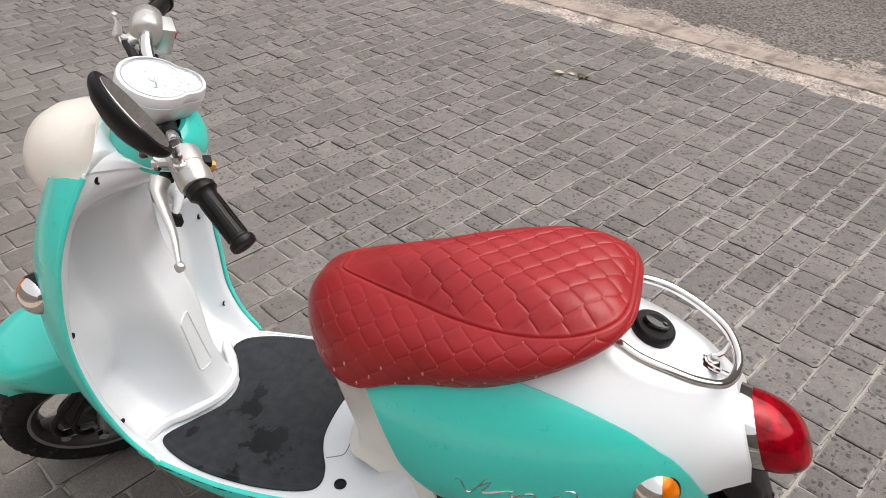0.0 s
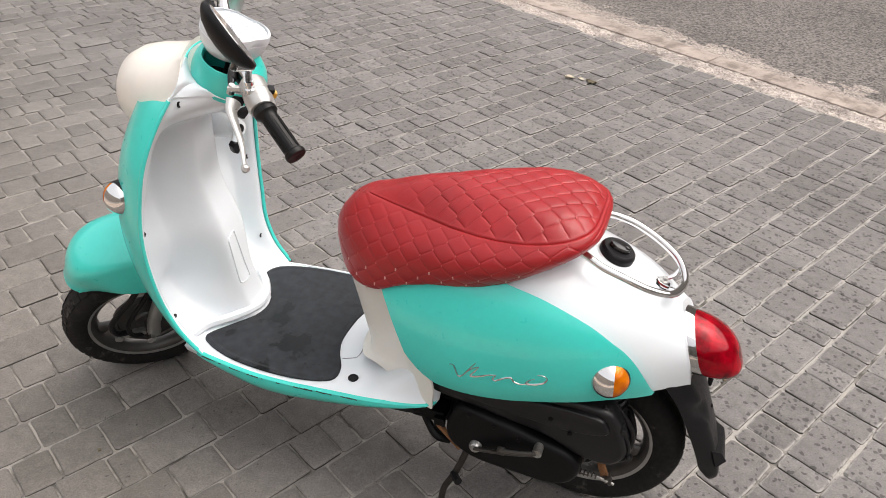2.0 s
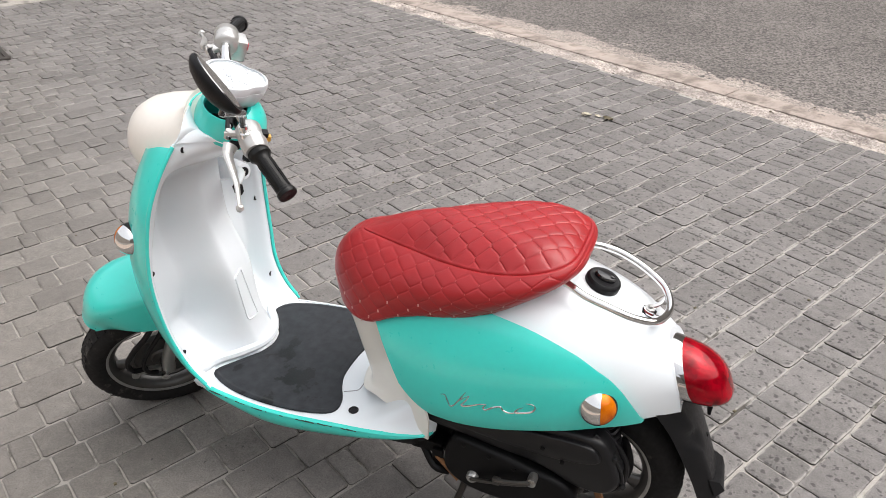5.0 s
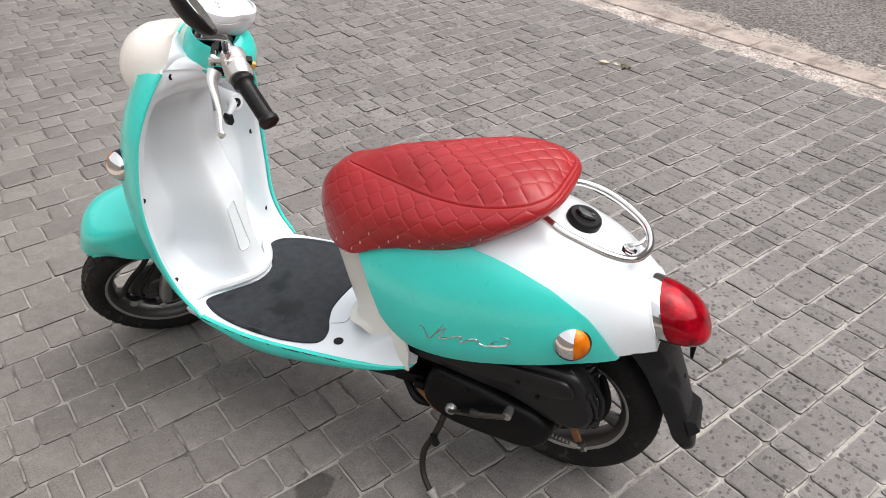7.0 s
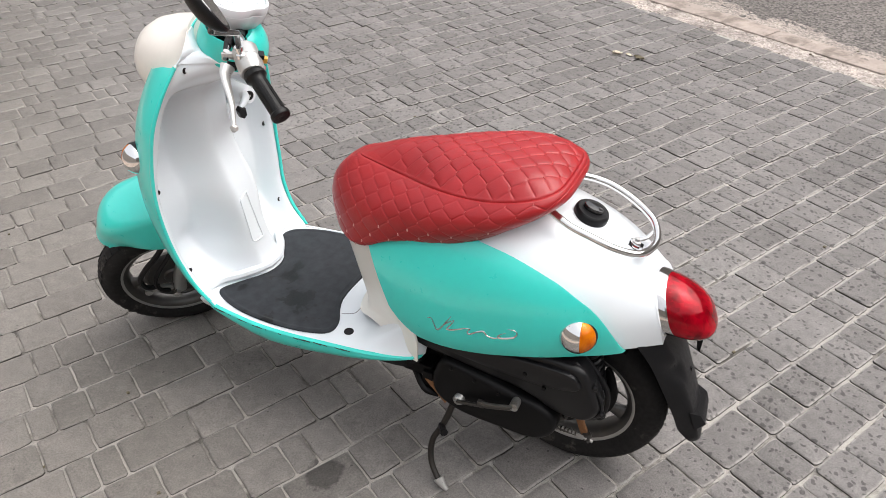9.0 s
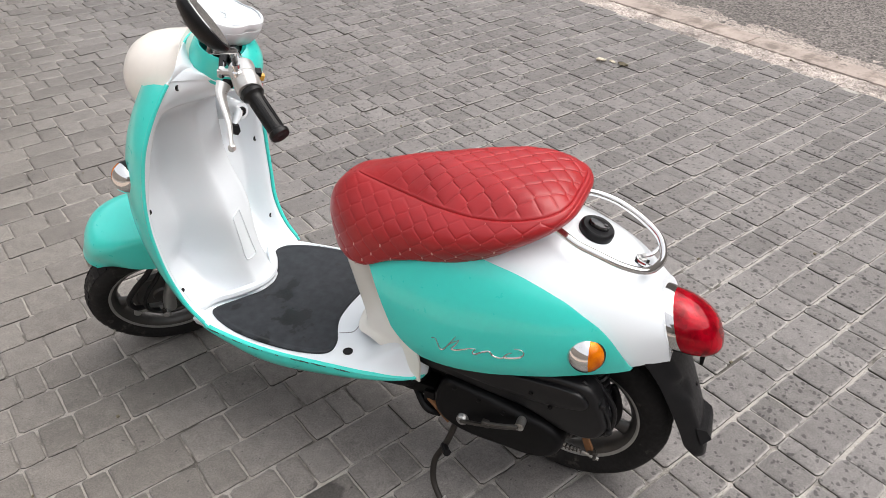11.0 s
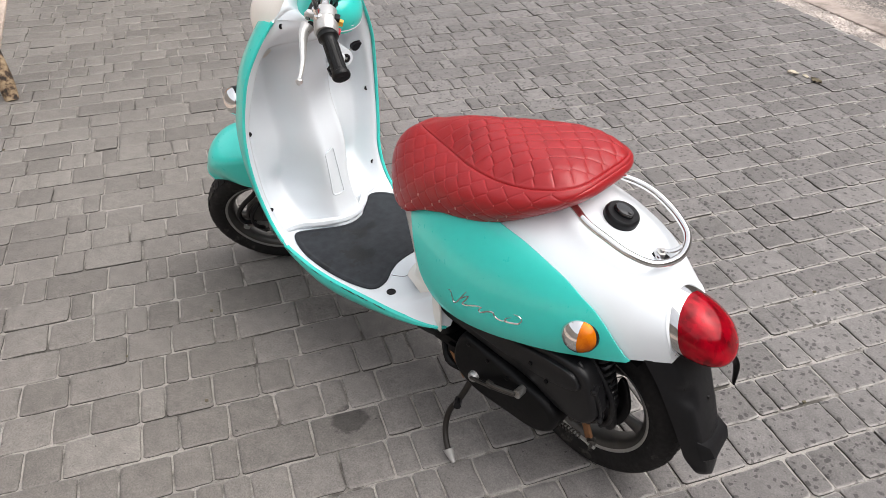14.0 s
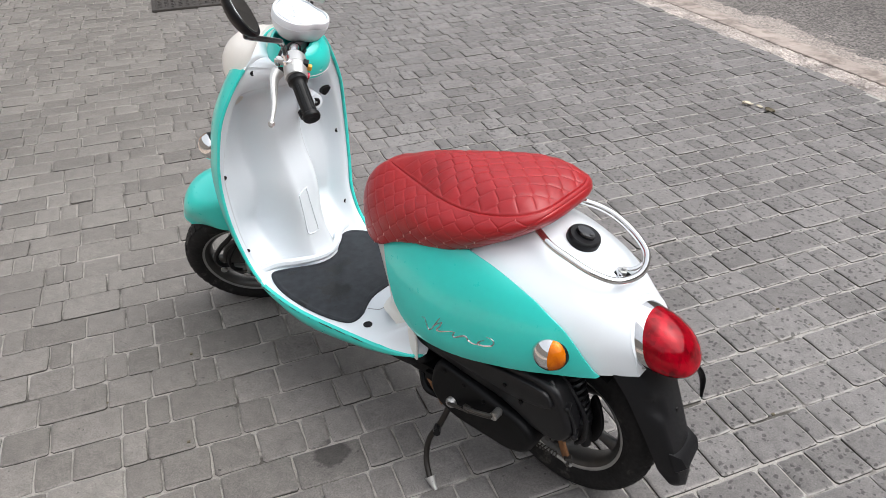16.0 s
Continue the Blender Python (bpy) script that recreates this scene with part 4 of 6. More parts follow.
part("neck_seal", lathe([(0.044, -0.035), (0.044, -0.028), (0.02, -0.024), (0.0, -0.024)], NECK + np.array((0.004, 0.026, 0)), tuple(AXIS), 24), black_plastic, neck)
# the cowl: from the shield's upper edge and the lamp's seam in to the neck's foot
qq = np.linspace(0, 1, 26)
zt = 0.866 + 0.015 * smooth_step(0.0, 0.8, qq)
edge = [(float(inner_x(np.array(a_), np.array(b_))), float(WE(b_)) * a_, b_) for a_, b_ in zip(qq, zt)]
seam = smooth_path([edge[-1], (0.999, 0.112, 0.903), (1.003, 0.088, 0.926), (1.010, 0.060, 0.942), (1.015, 0.034, 0.951), (1.017, 0.0, 0.954)], 6)[1:]
half_loop = [Vector(p) for p in edge] + list(seam)
outer = half_loop + [Vector((p.x, -p.y, p.z)) for p in reversed(half_loop[1:-1])]
e1 = np.array((-AXIS.z, 0, AXIS.x))
ring_c = NECK + np.array(AXIS) * -0.036
cols = []
for k, p in enumerate(outer):
    v = np.array(p) - ring_c
    th = math.atan2(v[1], v.dot(e1))
    inn = ring_c + (e1 * math.cos(th) + np.array((0, 1, 0)) * math.sin(th)) * 0.077
    cols.append([inn + (np.array(p) - inn) * s_ + np.array((0, 0, 0.007)) * math.sin(math.pi * s_) for s_ in np.linspace(0, 1, 9)])
C = np.array(cols)
front_k = [k for k, p in enumerate(outer) if p.x > 1.009]
k0_, k1_ = front_k[0], front_k[-1]
back = np.concatenate([C[k1_:], C[:k0_ + 1]])
part("cowl", shell(np.transpose(back, (1, 0, 2)), 0.003), white, scooter, "white cowl round the steering neck")
part("neck_apron", shell(np.transpose(C[k0_:k1_ + 1], (1, 0, 2)), 0.003), teal, scooter, "turquoise apron between neck and headlamp")
# ignition lock and bag hook on the shield
lk = np.array((0.996, -0.066, 0.740))
la = Vector((-1, 0.25, 0.12)).normalized()
reach = (float(inner_x(np.array(-0.074 / float(WE(0.740))), np.array(0.740))) - lk[0]) + 0.01
lock = part("ignition_lock", lathe([(0.011, -0.01), (0.011, 0.003), (0.009, 0.005), (0.003, 0.005), (0.003, -0.002), (0.0, -0.002)], lk, tuple(la), 20), black_plastic, scooter, "black ignition lock in a white boss, key turned")
part("lock_surround", lathe([(0.034, -reach), (0.027, -reach * 0.55), (0.022, -0.008), (0.019, 0.0), (0.0, 0.001)], lk, tuple(la), 28), white, lock, "white raised lock surround")
kd = Vector((-0.25, -0.80, 0.45)).normalized()
ks = kd.cross(Vector((-1, 0, 0))).normalized()
kn = ks.cross(kd)
ke = Vector((1.019, -0.120, 0.752))
blade = [ke + kd * f + ks * g for f, g in ((0.017, 0.002), (0.017, -0.002), (0.003, -0.010), (-0.009, -0.0105), (-0.015, -0.004), (-0.015, 0.004), (-0.009, 0.0105), (0.003, 0.010))]
key = part("key", loft([[p - kn * 0.005 for p in blade], [p - kn * 0.0062 + (ke - p) * 0.1 for p in blade], [p + kn * 0.0062 + (ke - p) * 0.1 for p in blade]]), black_plastic, lock, "black-headed ignition key")
part("key_blade", tube([tuple(ke - kd * 0.016), tuple(ke - kd * 0.026), tuple(Vector(lk) + la * 0.004)], 0.0038, 8, 3, flat=0.4), silver, key)
hc_ = Vector((0.957, 0.012, 0.738))
hu_, hs_ = Vector((-0.10, 0.28, 0.95)).normalized(), Vector((0.35, 0.90, -0.22)).normalized()
hn_ = hu_.cross(hs_).normalized()
hex_ = [hc_ + hu_ * a + hs_ * b for a, b in ((0.017, 0.002), (0.010, 0.010), (-0.008, 0.009), (-0.017, 0.000), (-0.010, -0.009), (0.008, -0.010))]
hook = part("bag_hook", loft([[p + (hc_ - p) * 0.18 - hn_ * 0.008 for p in hex_], [p - hn_ * 0.005 for p in hex_], [p + hn_ * 0.005 for p in hex_], [p + (hc_ - p) * 0.18 + hn_ * 0.008 for p in hex_]]), black_plastic, scooter, "black plastic bag hook")
part("hook_stem", tube([tuple(hc_ + hu_ * 0.010), (0.968, -0.010, 0.748), (0.985, -0.040, 0.747), (1.010, -0.062, 0.742)], lambda t: 0.006 + 0.006 * t, 10, 4), white, hook, "white bracket of the hook")


# ---- wheels ----
def wheel(name, centre, right_axis, fwd, tyre_r, front):
    """A tyred alloy wheel; the axis points to the scooter's left."""
    deep = 0.0 if front else 0.009  # the rear tyre has the taller wall
    c = np.array(centre)
    wheel_ob = part(name, lathe([(0.0, -0.012), (0.03, -0.012), (0.03, 0.012), (0.0, 0.012)], c, right_axis, 16), dark_alloy, scooter, "grey three-spoke alloy wheel")
    wall = [(0.0, 0.010), (0.002, 0.020), (0.008, 0.032), (0.018, 0.041), (0.030, 0.0445), (0.042 + deep * 0.5, 0.042), (0.052 + deep, 0.036), (0.060 + deep, 0.031)]
    tp = [(tyre_r - d, -l) for d, l in reversed(wall)] + [(tyre_r - d, l) for d, l in wall]
    part("tyre", lathe(tp, c, right_axis, 64, close=True, ref=fwd), rubber, wheel_ob, "dusty black rubber tyre")
    u, v = np.array(Vector(fwd).normalized()), None
    ax = np.array(Vector(right_axis).normalized())
    v = np.cross(ax, u)
    knobs = []
    for k in range(44):
        for sgn in (1, -1):
            a = 2 * math.pi * (k + (0.5 if sgn < 0 else 0)) / 44
            d = u * math.cos(a) + v * math.sin(a)
            tng = -u * math.sin(a) + v * math.cos(a)
            lat = ax * sgn
            n = Vector(d * 0.93 + lat * 0.37).normalized()
            s2 = np.cross(np.array(n), tng)
            knobs.append(block(c + d * (tyre_r - 0.0035) + lat * (0.0215 if front else 0.0185), (0.019, 0.022 if front else 0.016, 0.004 if front else 0.0032), 0.0, (tng, s2, np.array(n))))
    part("tread", merge(*knobs), rubber, wheel_ob)
    ro = tyre_r - 0.058 - deep
    lip = [(ro - 0.002, 0.031), (ro + 0.002, 0.033), (ro + 0.003, 0.029), (ro - 0.008, 0.025), (ro - 0.014, 0.016)]
    rim = lip + [(ro - 0.016, 0.0)] + [(r, -w) for r, w in reversed(lip)] + [(ro - 0.008, -0.029), (ro - 0.018, -0.018), (ro - 0.020, 0.0), (ro - 0.018, 0.018), (ro - 0.008, 0.029)]
    part("rim", lathe(rim, c, right_axis, 64, close=True), dark_alloy, wheel_ob, "dull grey alloy rim")
    part("rim_lip", lathe([(ro - 0.004, 0.0315), (ro + 0.001, 0.0345), (ro + 0.0045, 0.0340), (ro + 0.003, 0.0310)], c, right_axis, 64, close=True), alloy, wheel_ob, "bright worn rim edge")
    for k in range(3):
        a = 2 * math.pi * k / 3 + (0.5 if front else 0.75)
        d = u * math.cos(a) + v * math.sin(a)
        tng = -u * math.sin(a) + v * math.cos(a)
        loops = []
        for t in np.linspace(0, 1, 6):
            r = 0.035 + (ro - 0.016 - 0.035) * t
            w, h = 0.013 + 0.011 * (2 * t - 1) ** 2, 0.010 + 0.004 * (1 - t)
            loops.append([c + d * r + tng * w * math.cos(b) + ax * (h * math.sin(b) + 0.006) for b in np.linspace(0, 2 * np.pi, 12, endpoint=False)])
        part("spoke", loft(loops), dark_alloy, wheel_ob)
    part("hub", lathe([(0.0, 0.042), (0.012, 0.042), (0.014, 0.034), (0.030, 0.030), (0.034, 0.024), (0.074 if front else 0.04, 0.024), (0.077 if front else 0.042, 0.029), (0.084 if front else 0.045, 0.028), (0.086 if front else 0.046, 0.012), (0.060 if front else 0.045, -0.02), (0.0, -0.03)], c, right_axis, 28), dark_alloy, wheel_ob, "drum brake hub")
    return wheel_ob


FW = np.array(st(0.031, 0.0, -0.811))
FW[2] = 0.2 * math.sqrt(1 - STEER_L[2] ** 2) + 0.001
front_wheel = wheel("front_wheel", FW, STEER_L, STEER_F, 0.200, True)
REAR = np.array((0.124, -0.015, 0.2065))
rear_wheel = wheel("rear_wheel", REAR, (0, 1, 0), (1, 0, 0), 0.206, False)

# front fork and fender turn with the wheel
WF = Vector(STEER_L).cross(Vector((0, 0, 1)))
WF = np.array(-WF.normalized()) if WF.x < 0 else np.array(WF.normalized())
WU = np.cross(WF, STEER_L)
WU = WU if WU[2] > 0 else -WU
fender = []
nphi, nc = 50, 31
ph = np.radians(np.linspace(32, 152, nphi))
P = np.zeros((nphi, nc, 3))
for i, a in enumerate(ph):
    rs = np.clip(0.105 / max(math.sin(a), 0.05), 0.105, 0.236)
    for j, k in enumerate(np.linspace(-1, 1, nc)):
        if abs(k) < 0.45:
            b = k / 0.45 * math.pi / 2
            r, l = 0.196 + 0.032 * math.cos(b) ** 0.8, 0.083 * math.sin(b)
        else:
            tt = (abs(k) - 0.45) / 0.55
            r, l = 0.200 + (min(rs, 0.200) - 0.200) * tt, math.copysign(0.083 + 0.006 * math.sin(math.pi * tt * 0.6), k)
        taper = 1 - 0.45 * math.exp(-((a - ph[0]) / 0.34) ** 2)
        r *= 1 - 0.10 * math.exp(-((a - ph[0]) / 0.22) ** 2)
        P[i, j] = FW + STEER_A * 0.102 + (WF * math.cos(a) + WU * math.sin(a)) * (r * (1.0 + 0.07 * math.exp(-((a - 0.8) / 0.5) ** 2))) + STEER_L * l * taper
part("front_fender", shell(P, 0.004), teal, scooter, "turquoise front mudguard")
for sgn in (1, -1):
    foot = FW + STEER_L * 0.066 * sgn
    part("fork_leg", tube([foot - WF * 0.01, foot + STEER_A * 0.05, foot + STEER_A * 0.12, foot + STEER_A * 0.30], 0.017, 14, 3), alloy, scooter, "grey steel fork leg")
    part("axle_nut", lathe([(0.012, 0.0), (0.012, 0.012), (0.007, 0.014), (0.0, 0.014)], foot + STEER_L * 0.014 * sgn, STEER_L * sgn, 6), chrome, scooter)
part("steering_column", tube([st(0, 0, -0.58), st(0, 0, -0.45), st(0, 0, -0.33)], 0.02, 14, 2), black_plastic, scooter)
b0 = FW + STEER_L * 0.045
part("brake_cable", tube([b0 + WF * 0.05 + STEER_A * 0.02 + STEER_L * 0.02, b0 + WF * 0.085 + STEER_A * 0.035 + STEER_L * 0.03, b0 + WF * 0.105 + STEER_A * 0.075 + STEER_L * 0.032, b0 + WF * 0.095 + STEER_A * 0.12 + STEER_L * 0.03, b0 + WF * 0.070 + STEER_A * 0.16 + STEER_L * 0.02, b0 + WF * 0.045 + STEER_A * 0.22], 0.0075, 8, 6), black_plastic, scooter)
part("speedometer_cable", tube([b0 + WF * 0.02 + STEER_L * 0.025, b0 + WF * 0.048 + STEER_A * 0.022 + STEER_L * 0.033, b0 + WF * 0.064 + STEER_A * 0.060 + STEER_L * 0.034, b0 + WF * 0.058 + STEER_A * 0.105 + STEER_L * 0.03, b0 + WF * 0.040 + STEER_A * 0.15 + STEER_L * 0.02, b0 + WF * 0.02 + STEER_A * 0.22], 0.006, 8, 6), black_plastic, scooter)
part("brake_arm", merge(block(b0 + WF * 0.045 + STEER_L * 0.012, (0.07, 0.014, 0.018), 0.003, (WF, STEER_L, WU)), lathe([(0.010, 0.0), (0.010, 0.016), (0.0, 0.016)], b0 + WF * 0.075 + STEER_L * 0.01, STEER_L, 12)), alloy, scooter)

# ---- handlebar and what sits on it ----
bar_side = [tube([st(-0.030, 0.285 * g, 0.043), st(0.000, 0.225 * g, 0.055), st(0.018, 0.16 * g, 0.066), st(0.024, 0.11 * g, 0.060), st(0.020, 0.085 * g, 0.048)], 0.011, 12, 6) for g in (1, -1)]
bar = part("handlebar", bar_side[0], chrome, scooter, "chrome handlebar turned to the left")
part("bar_tube", bar_side[1], chrome, bar)
part("bar_stem", merge(tube([st(0.020, 0.09, 0.050), st(0.012, 0.04, 0.026), st(0.005, 0, 0.014), st(0.012, -0.04, 0.026), st(0.020, -0.09, 0.050)], 0.0125, 12, 6), tube([st(0.004, 0, 0.02), st(0.002, 0, -0.02), st(0.0, 0, -0.05)], 0.022, 14, 3)), black_plastic, bar)
for g, k in ((1, 0), (1, 1), (1, 2), (-1, 0), (-1, 1), (-1, 2)):
    part("control_cable", tube([st(0.026 - 0.012 * k, 0.140 * g, 0.052 - 0.010 * k), st(0.030 - 0.014 * k, 0.105 * g, 0.040 - 0.006 * k), st(0.026 - 0.012 * k, 0.065 * g, 0.026), st(0.016 - 0.010 * k, 0.028 * g, 0.008), st(0.008, 0.016 * g, -0.03)], 0.0048, 8, 6), black_plastic, bar)
for sgn in (1, -1):
    a, b = Vector(st(0.006, 0.208 * sgn, 0.058)), Vector(st(-0.039, 0.304 * sgn, 0.040))
    d = (b - a).normalized()
    L_ = (b - a).length
    prof = [(0.0, -0.003), (0.020, -0.003), (0.0218, 0.0), (0.0218, 0.010), (0.018, 0.014), (0.0156, 0.020), (0.0150, 0.05), (0.0154, L_ - 0.012), (0.0190, L_ - 0.009), (0.0196, L_ - 0.003), (0.018, L_), (0.006, L_), (0.0, L_ - 0.001)]
    grip = part("grip", lathe(prof, tuple(a), tuple(d), 28), grip_rubber, bar, "ribbed black rubber grip")
    ribs = []
    u, v, w = frame_of(d)
    for k in range(12):
        t = 2 * math.pi * k / 12
        n = u * math.cos(t) + v * math.sin(t)
        tg = np.cross(w, n)
        ribs.append(block(np.array(a) + w * (L_ * 0.5 + 0.004) + n * 0.0150, (L_ - 0.040, 0.0042, 0.0022), 0.0, (w, tg, n)))
    part("grip_ribs", merge(*ribs), grip_rubber, grip)
    hc = Vector(st(0.014, 0.178 * sgn, 0.064))
    hd = (Vector(st(0.006, 0.208 * sgn, 0.058)) - Vector(st(0.018, 0.145 * sgn, 0.067))).normalized()
    big = 1.0 if sgn > 0 else 1.06
    house = part("switch_housing", lathe([(0.0, -0.036), (0.014, -0.036), (0.021 * big, -0.033), (0.0245 * big, -0.028), (0.0255 * big, -0.002), (0.0248 * big, -0.0012), (0.0248 * big, 0.0004), (0.0258 * big, 0.0012), (0.0252 * big, 0.026), (0.022, 0.032), (0.0, 0.033)], tuple(hc), tuple(hd), 28, ref=tuple(STEER_A)), silver, bar, "silver switch housing")
    hx = np.array(hc)
    if sgn > 0:
        part("switch_button", block(hx - STEER_F * 0.020 + STEER_A * 0.018, (0.012, 0.016, 0.010), 0.002, (STEER_F, STEER_L, STEER_A)), black_plastic, house)
        part("turn_switch", block(hx - STEER_F * 0.030 + STEER_A * 0.006 - STEER_L * 0.004, (0.010, 0.010, 0.012), 0.002, (STEER_F, STEER_L, STEER_A)), yellow, house, "yellowed switch knob")
        part("horn_button", lathe([(0.0, 0.010), (0.007, 0.010), (0.008, 0.004), (0.008, 0.0)], hx - STEER_F * 0.024 - STEER_A * 0.014, -STEER_F, 14), red_plastic, house, "red button")
        part("lower_cover", block(hx - STEER_F * 0.012 - STEER_A * 0.026 + STEER_L * 0.005, (0.03, 0.03, 0.02), 0.005, (STEER_F, STEER_L, STEER_A)), silver, house)
    else:
        part("starter_switch", block(hx - STEER_F * 0.040 - STEER_A * 0.002 + STEER_L * 0.012, (0.012, 0.012, 0.014), 0.002, (STEER_F, STEER_L, STEER_A)), red_plastic, house, "red starter switch")
        part("throttle_box", block(hx - STEER_F * 0.026 - STEER_A * 0.012 + STEER_L * 0.004, (0.034, 0.044, 0.05), 0.006, (STEER_F, STEER_L, STEER_A)), silver, house)
    # brake lever
    lev = part("brake_lever", tube([st(0.048, 0.168 * sgn, 0.037), st(0.053, 0.186 * sgn, 0.029), st(0.050, 0.212 * sgn, 0.023), st(0.043, 0.252 * sgn, 0.013), st(0.041, 0.288 * sgn, 0.0), st(0.041, 0.301 * sgn, -0.002)],
               lambda t: 0.0155 - 0.0112 * min(1, t * 1.3) ** 0.75, 12, 6, flat=0.6), silver, bar, "silver brake lever with ball end")
    part("cable_adjuster", tube([st(0.052, 0.158 * sgn, 0.046), st(0.050, 0.138 * sgn, 0.050), st(0.043, 0.108 * sgn, 0.050)], 0.0052, 10, 4), worn_chrome, bar)
    part("cable_boot", tube([st(0.046, 0.122 * sgn, 0.050), st(0.038, 0.090 * sgn, 0.046), st(0.026, 0.050 * sgn, 0.030), st(0.010, 0.022 * sgn, -0.01)], 0.0072, 10, 5), black_plastic, bar)
    part("lever_ball", lathe([(0.0, -0.008), (0.005, -0.0065), (0.008, 0.0), (0.005, 0.0065), (0.0, 0.008)], st(0.041, 0.301 * sgn, -0.002), tuple(STEER_A), 14), silver, lev)
    part("lever_perch", merge(tube([st(0.018, 0.158 * sgn, 0.058), st(0.040, 0.152 * sgn, 0.052), st(0.058, 0.148 * sgn, 0.046)], lambda t: 0.013 - 0.004 * t, 12, 5, flat=0.7), lathe([(0.006, -0.010), (0.0065, -0.009), (0.0065, 0.009), (0.006, 0.010), (0.0, 0.010)], st(0.052, 0.148 * sgn, 0.048), STEER_A, 12)), silver, bar)
    part("lever_stop", block(Vector(st(0.040, 0.166 * sgn, 0.038)), (0.020, 0.014, 0.012), 0.003, (STEER_F, STEER_L, STEER_A)), black_plastic, bar)
    part("brake_hose", tube([st(0.052, 0.145 * sgn, 0.050), st(0.046, 0.105 * sgn, 0.050), st(0.032, 0.062 * sgn, 0.032), st(0.018, 0.028 * sgn, 0.010), st(0.008, 0.012 * sgn, -0.03)], 0.0055, 8, 6), black_plastic, bar)

# mirror on its cranked arm
mirror = part("mirror", tube([(0.806, 0.152, 0.925), (0.803, 0.159, 0.963), (0.790, 0.174, 0.990), (0.781, 0.184, 0.999), (0.767, 0.199, 1.007), (0.747, 0.250, 1.027), (0.731, 0.296, 1.045), (0.724, 0.306, 1.052), (0.712, 0.309, 1.068)], 0.0058, 10, 4),
              black_gloss, bar, "black oval mirror on a cranked arm")
nut_a, nut_b = Vector((0.8065, 0.1505, 0.921)), Vector((0.803, 0.159, 0.963))
part("mirror_nut", merge(lathe([(0.0095, 0.0), (0.0095, 0.010), (0.0070, 0.012), (0.0070, 0.019), (0.0, 0.019)], nut_a, nut_b - nut_a, 6), lathe([(0.0090, 0.019), (0.0090, 0.028), (0.0065, 0.030), (0.0065, 0.036), (0.0085, 0.037), (0.0085, 0.044), (0.0, 0.045)], nut_a, nut_b - nut_a, 12)), chrome, mirror, "stacked chrome mirror nuts")
m_top, m_bot = np.array((0.758, 0.307, 1.138)), np.array((0.686, 0.311, 1.058))
mc = (m_top + m_bot) / 2
ma = (m_top - m_bot) / np.linalg.norm(m_top - m_bot)
mn = np.array(Vector((-0.67, -0.55, 0.53)).normalized())
mn = mn - ma * mn.dot(ma)
mn /= np.linalg.norm(mn)
ms = np.cross(mn, ma)


def oval(scale, out):
    return [mc + (ma * 0.056 * math.cos(t) * (1 + 0.05 * math.cos(t)) + ms * 0.037 * math.sin(t)) * scale + mn * out for t in np.linspace(0, 2 * np.pi, 40, endpoint=False)]


part("mirror_shell", loft([oval(1.0, 0.004), oval(1.03, 0.001), oval(1.02, -0.004), oval(0.94, -0.010), oval(0.74, -0.018), oval(0.4, -0.024), oval(0.1, -0.026)]), black_plastic, mirror, "glossy black oval mirror back")
mirror_glass = plain("mirror_glass", (0.62, 0.64, 0.65), 0.03, metal=1.0, vary=0.03)
part("mirror_face", loft([oval(0.88, 0.0045), oval(0.87, 0.0052)]), mirror_glass, mirror, "oval mirror glass")


# gauge pod: a round dial with a small one below it
def pod_outline(grow=0.0, n=72):
    pts = []
    for t in np.linspace(0, 2 * np.pi, n, endpoint=False):
        d = np.array((math.cos(t), math.sin(t)))
        best = 0.0
        for (cf, cl, r) in ((0.0, 0.0, 0.0565), (-0.046, 0.0, 0.0345)):
            c = np.array((cf + 0.014, cl))
            b = d.dot(c)
            disc = b * b - c.dot(c) + r * r
            if disc > 0:
                best = max(best, b + math.sqrt(disc))
        pts.append((-0.014 + d[0] * (best + grow), d[1] * (best + grow)))
    p = np.array(pts)
    for _ in range(3):
        p = (np.roll(p, 1, 0) + p * 2 + np.roll(p, -1, 0)) / 4
    return p


POD = (0.035, -0.004, 0.086)


def pod_loop(scale, a, shrink=0.0):
    p = pod_outline(shrink)
    c = np.array((-0.018, 0.0))
    p = c + (p - c) * scale
    return [st(POD[0] + f, POD[1] + l, POD[2] + a) for f, l in p]


gauge = part("gauge_pod", loft([pod_loop(0.28, -0.069), pod_loop(0.52, -0.066), pod_loop(0.76, -0.056), pod_loop(0.90, -0.041), pod_loop(0.97, -0.026), pod_loop(0.99, -0.0180), pod_loop(0.975, -0.0172), pod_loop(0.975, -0.0164), pod_loop(0.99, -0.0156), pod_loop(0.99, -0.006), pod_loop(0.965, -0.0005), pod_loop(0.91, 0.001), pod_loop(0.865, -0.001), pod_loop(0.85, -0.004)]), white, bar, "white two-dial instrument pod")
face = plain("dial_face", (0.78, 0.78, 0.78), 0.35, vary=0.04)
part("dial_face", loft([pod_loop(0.86, -0.0060), pod_loop(0.86, -0.0045)]), face, gauge, "pale instrument face")


def dial_at(f, l, up=0.0008):
    return Vector(st(POD[0] + f, POD[1] + l, POD[2] - 0.0045 + up))


